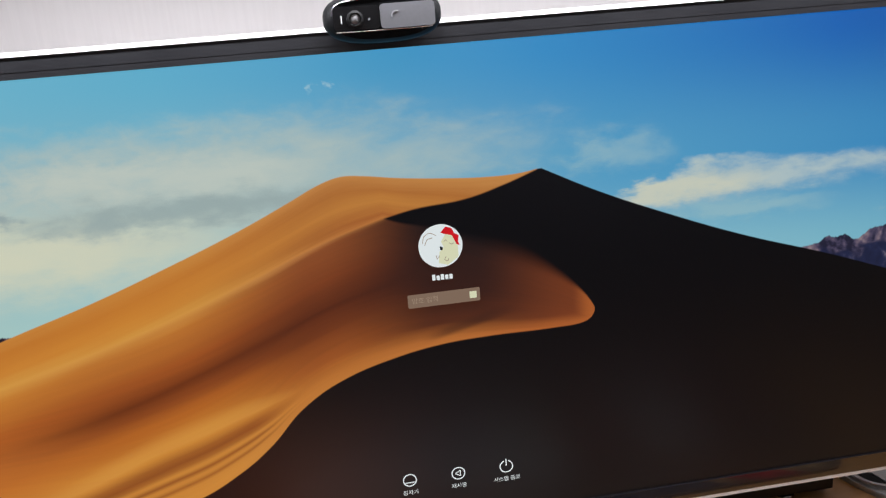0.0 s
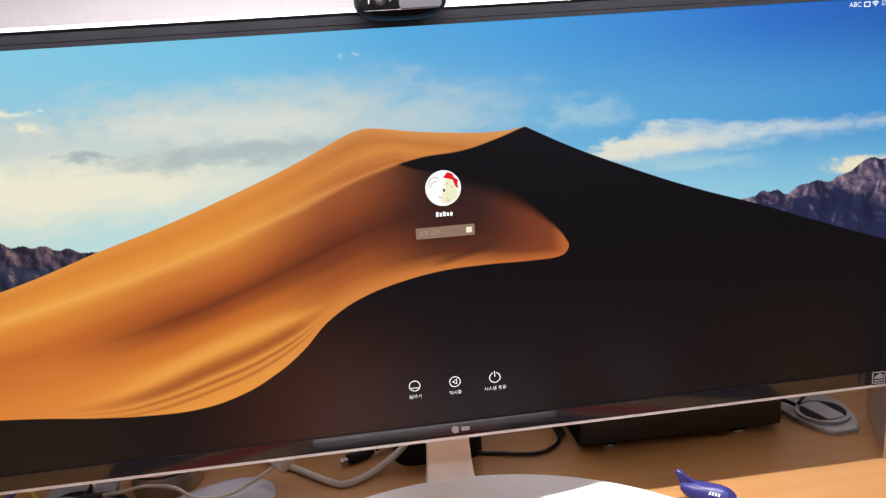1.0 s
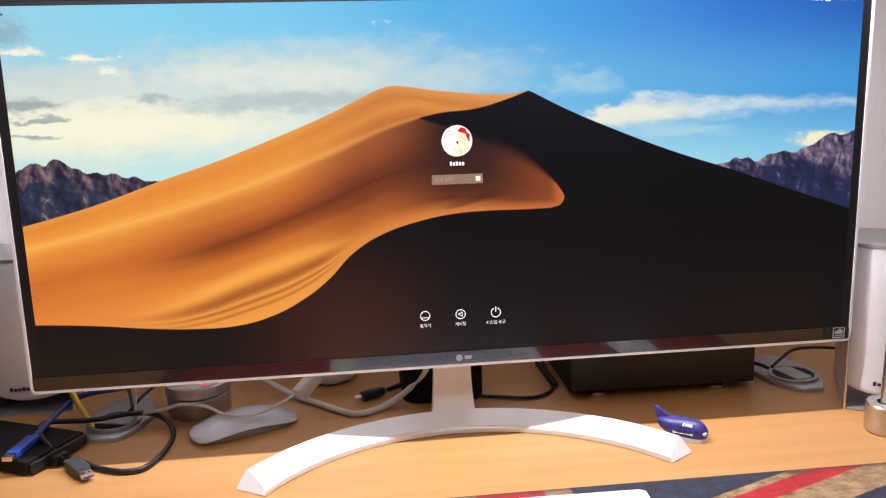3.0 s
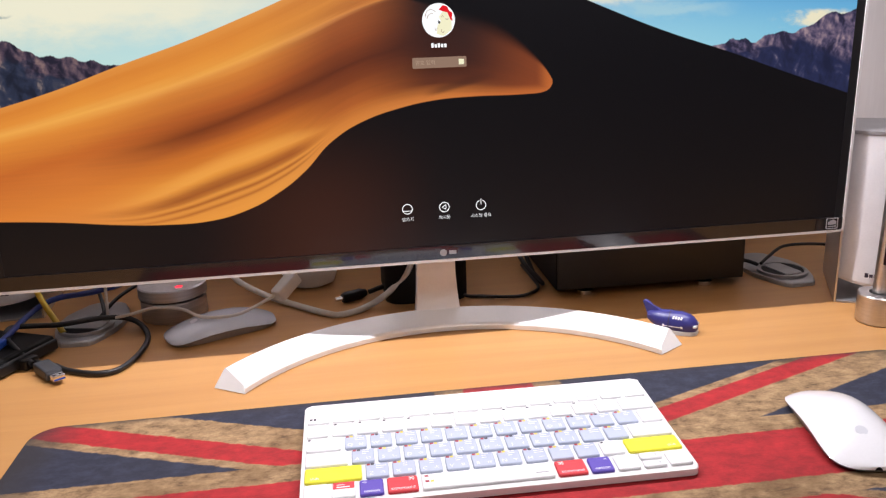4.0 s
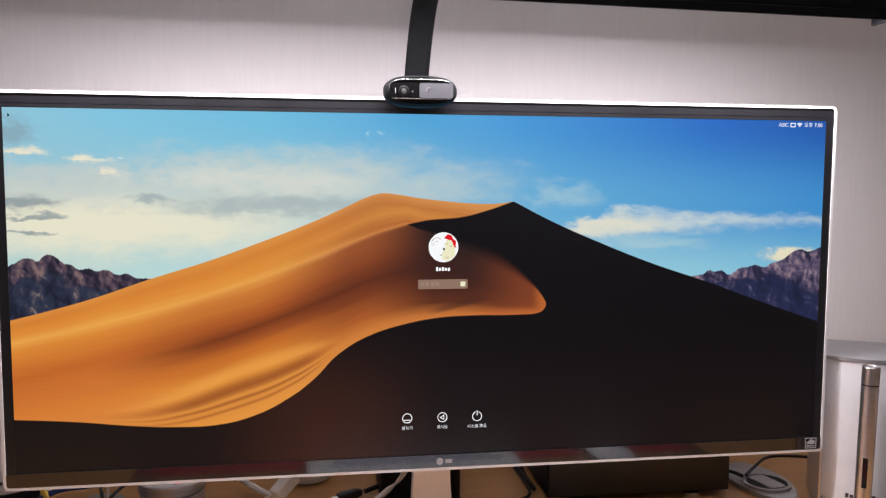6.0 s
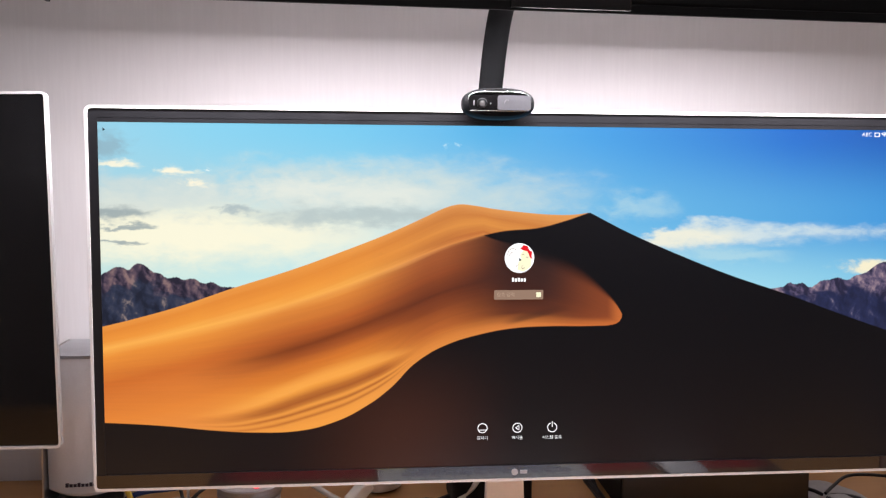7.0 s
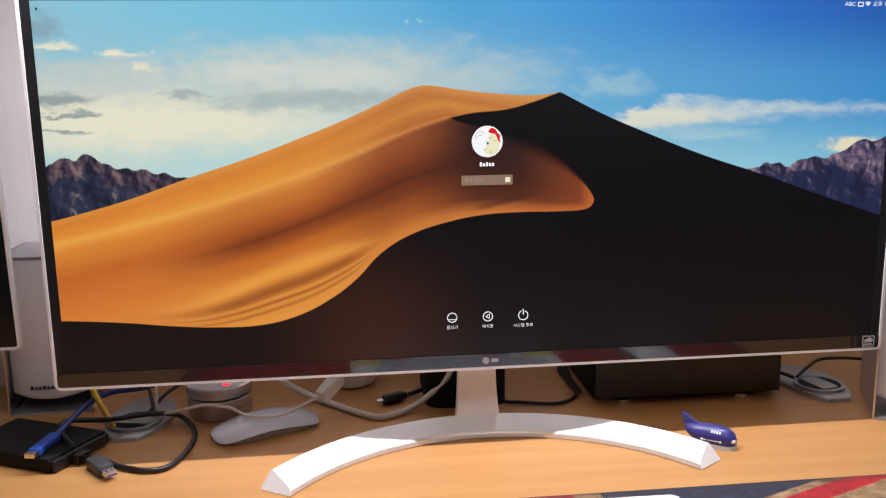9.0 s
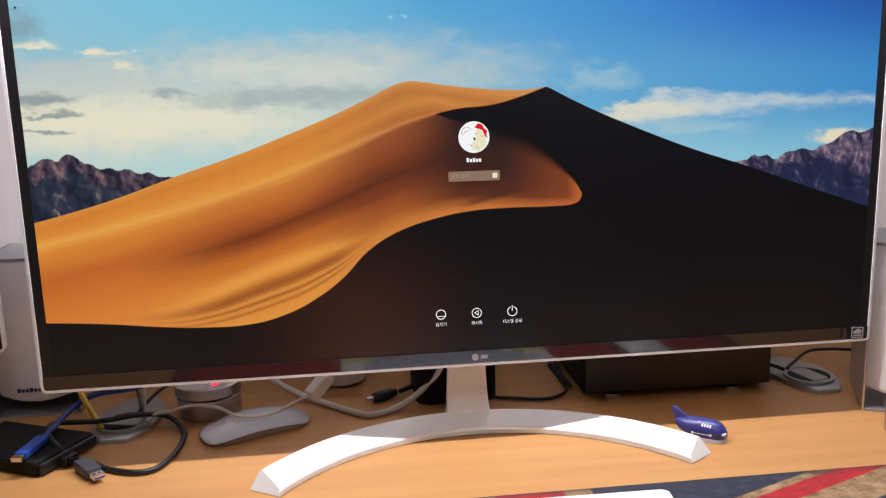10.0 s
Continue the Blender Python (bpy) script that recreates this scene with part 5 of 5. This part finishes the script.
def key(x, row_y, w, h, material, label=""):
    """One low key at the left edge x (in key widths), w wide; meshes are shared by size and colour."""
    token = (round(w, 3), round(h, 4), material)
    kw, kh = w * P - 0.0027, h - 0.0025
    if token not in shapes:
        bm = slab(rounded(-kw / 2, kw / 2, -kh / 2, kh / 2, 0.0016, 3), 0.0, 0.0021, 0.0006, seg=1)
        shapes[token] = finish("key", bm, M[material])
    ob = new("key", shapes[token])
    ob.parent = kb
    ob.location = (-0.1382 + (x + w / 2) * P, row_y + h / 2, 0.0063)
    if label:
        ob["label"] = label
    return ob, kw, kh


prints = {}


def printed(ob, text, x, y, size, material="print_white", align="CENTER"):
    token = (text, size, align, material)
    if token not in prints:
        prints[token] = finish("legend", words(text, size, align), M[material], False)
    o = new("legend", prints[token])
    o.parent = ob
    o.location = (x, y, 0.00225)


def dash(ob, x0, x1, y0, y1, material):
    token = (round(x1 - x0, 5), round(y1 - y0, 5), material)
    if token not in prints:
        prints[token] = finish("mark", box(-(x1 - x0) / 2, (x1 - x0) / 2, -(y1 - y0) / 2, (y1 - y0) / 2, 0, 0.00008), M[material], False)
    o = new("mark", prints[token])
    o.parent = ob
    o.location = ((x0 + x1) / 2, (y0 + y1) / 2, 0.00222)


rnd = random.Random(4)
hangul = dict(zip("QWERTYUIOPASDFGHJKLZXCVBNM", "ㅂㅈㄷㄱㅅㅛㅕㅑㅐㅔㅁㄴㅇㄹㅎㅗㅓㅏㅣㅋㅌㅊㅍㅠㅜㅡ"))
y0 = 0.0042


def letter_key(x, y, ch):
    ob, kw, kh = key(x, y, 1.0, P, "key_grey", "pale blue-grey letter key")
    if ch.isalpha():
        printed(ob, ch, -kw * 0.26, -kh * 0.26, 0.0052)
        printed(ob, hangul[ch], kw * 0.24, -kh * 0.26, 0.0052)
    two = rnd.random() < 0.3
    dash(ob, -kw * 0.44, -kw * 0.30, kh * 0.33, kh * 0.45, "print_red")
    dash(ob, -kw * 0.26, -kw * 0.12, kh * 0.33, kh * 0.45, "print_dark" if two else "print_yellow")
    for k in range(3):
        dash(ob, -kw * 0.04, kw * rnd.choice((0.16, 0.28, 0.40)), kh * (0.36 - 0.14 * k), kh * (0.41 - 0.14 * k), "print_white")


# bottom row
x = 0.0
for w, material, text, label in ((1, "key_white", "", ""), (1, "key_white", "sticker", ""), (1, "key_purple", "option", "purple option key"), (1.25, "key_red", "command", "red command key"), (5, "key_white", "space", "wide white space bar"),
                                 (1.25, "key_red", "command", "red command key"), (1, "key_purple", "option", "purple option key"), (1, "key_white", "", ""), (1, "key_white", "half", ""), (1, "key_white", "", "")):
    if text == "half":
        for k in (0, 1):
            ob, kw, kh = key(x, y0 + k * P * 0.5, w, P * 0.5, material)
            dash(ob, kw * 0.2, kw * 0.26, -kh * 0.1, kh * 0.1, "print_grey")
    else:
        ob, kw, kh = key(x, y0, w, P, material, label)
        if text in ("option", "command"):
            first = x < 5
            printed(ob, text, 0.0, -kh * 0.3, 0.0042)
            if text == "option":
                printed(ob, "alt", -kw * 0.28 if first else kw * 0.28, kh * 0.32, 0.003)
            else:
                printed(ob, "⌘", kw * 0.3 if first else -kw * 0.3, kh * 0.28, 0.005)
        elif text == "sticker":
            dash(ob, -kw * 0.45, kw * 0.45, kh * 0.02, kh * 0.46, "key_red")
            for k in range(2):
                dash(ob, -kw * 0.3, kw * (0.05 + 0.2 * k), kh * (0.26 - 0.16 * k), kh * (0.33 - 0.16 * k), "print_white")
        elif text == "space":
            dash(ob, -kw * 0.475, -kw * 0.445, kh * 0.27, kh * 0.38, "print_red")
            dash(ob, -kw * 0.475, -kw * 0.445, -kh * 0.1, kh * 0.03, "print_red")
            dash(ob, -kw * 0.435, -kw * 0.41, -kh * 0.1, kh * 0.03, "print_yellow")
            dash(ob, kw * 0.36, kw * 0.46, -kh * 0.22, -kh * 0.14, "print_grey")
    x += w
# letter rows
for r, (lead, chars, tail, lead_m, tail_m) in enumerate(((2.25, "ZXCVBNM,.", 2.25, "key_yellow", "key_yellow"), (1.75, "ASDFGHJKL;'", 1.75, "key_white", "key_white"), (1.5, "QWERTYUIOP[]", 1.0, "key_white", "key_white"))):
    y = y0 + P * (r + 1)
    ob, kw, kh = key(0, y, lead, P, lead_m, "yellow shift key" if r == 0 else "")
    if r == 0:
        printed(ob, "shift", -kw * 0.32, -kh * 0.28, 0.0036)
    if r == 2:
        dash(ob, -kw * 0.45, -kw * 0.38, kh * 0.3, kh * 0.4, "print_dark")
    for i, ch in enumerate(chars):
        letter_key(lead + i, y, ch)
    x = lead + len(chars)
    if r == 0:
        ob, kw, kh = key(x, y, 1, P, "key_white")
        dash(ob, -kw * 0.42, -kw * 0.3, kh * 0.3, kh * 0.4, "print_dark")
        x += 1
    ob, kw, kh = key(x, y, tail, P, tail_m, "yellow shift key" if r == 0 else "")
    if r == 0:
        printed(ob, "shift", kw * 0.32, -kh * 0.28, 0.0036)
# number row and the narrow top row
y = y0 + P * 4
for i in range(13):
    ob, kw, kh = key(i, y, 1, P, "key_white")
    if i in (1, 2, 3, 4, 8, 9, 10, 11):
        dash(ob, -kw * 0.42, -kw * 0.28, kh * 0.32, kh * 0.42, "print_dark")
key(13, y, 1.5, P, "key_white")
for i in range(14):
    ob, kw, kh = key(i * 14.5 / 14, y0 + P * 5, 14.5 / 14, 0.0108, "key_white")
    if i == 0:
        dash(ob, -kw * 0.4, -kw * 0.28, -kh * 0.05, kh * 0.25, "print_dark")
        dash(ob, -kw * 0.22, -kw * 0.1, -kh * 0.05, kh * 0.25, "print_dark")
    elif i > 9:
        dash(ob, kw * 0.0, kw * 0.06, -kh * 0.1, kh * 0.1, "print_grey")
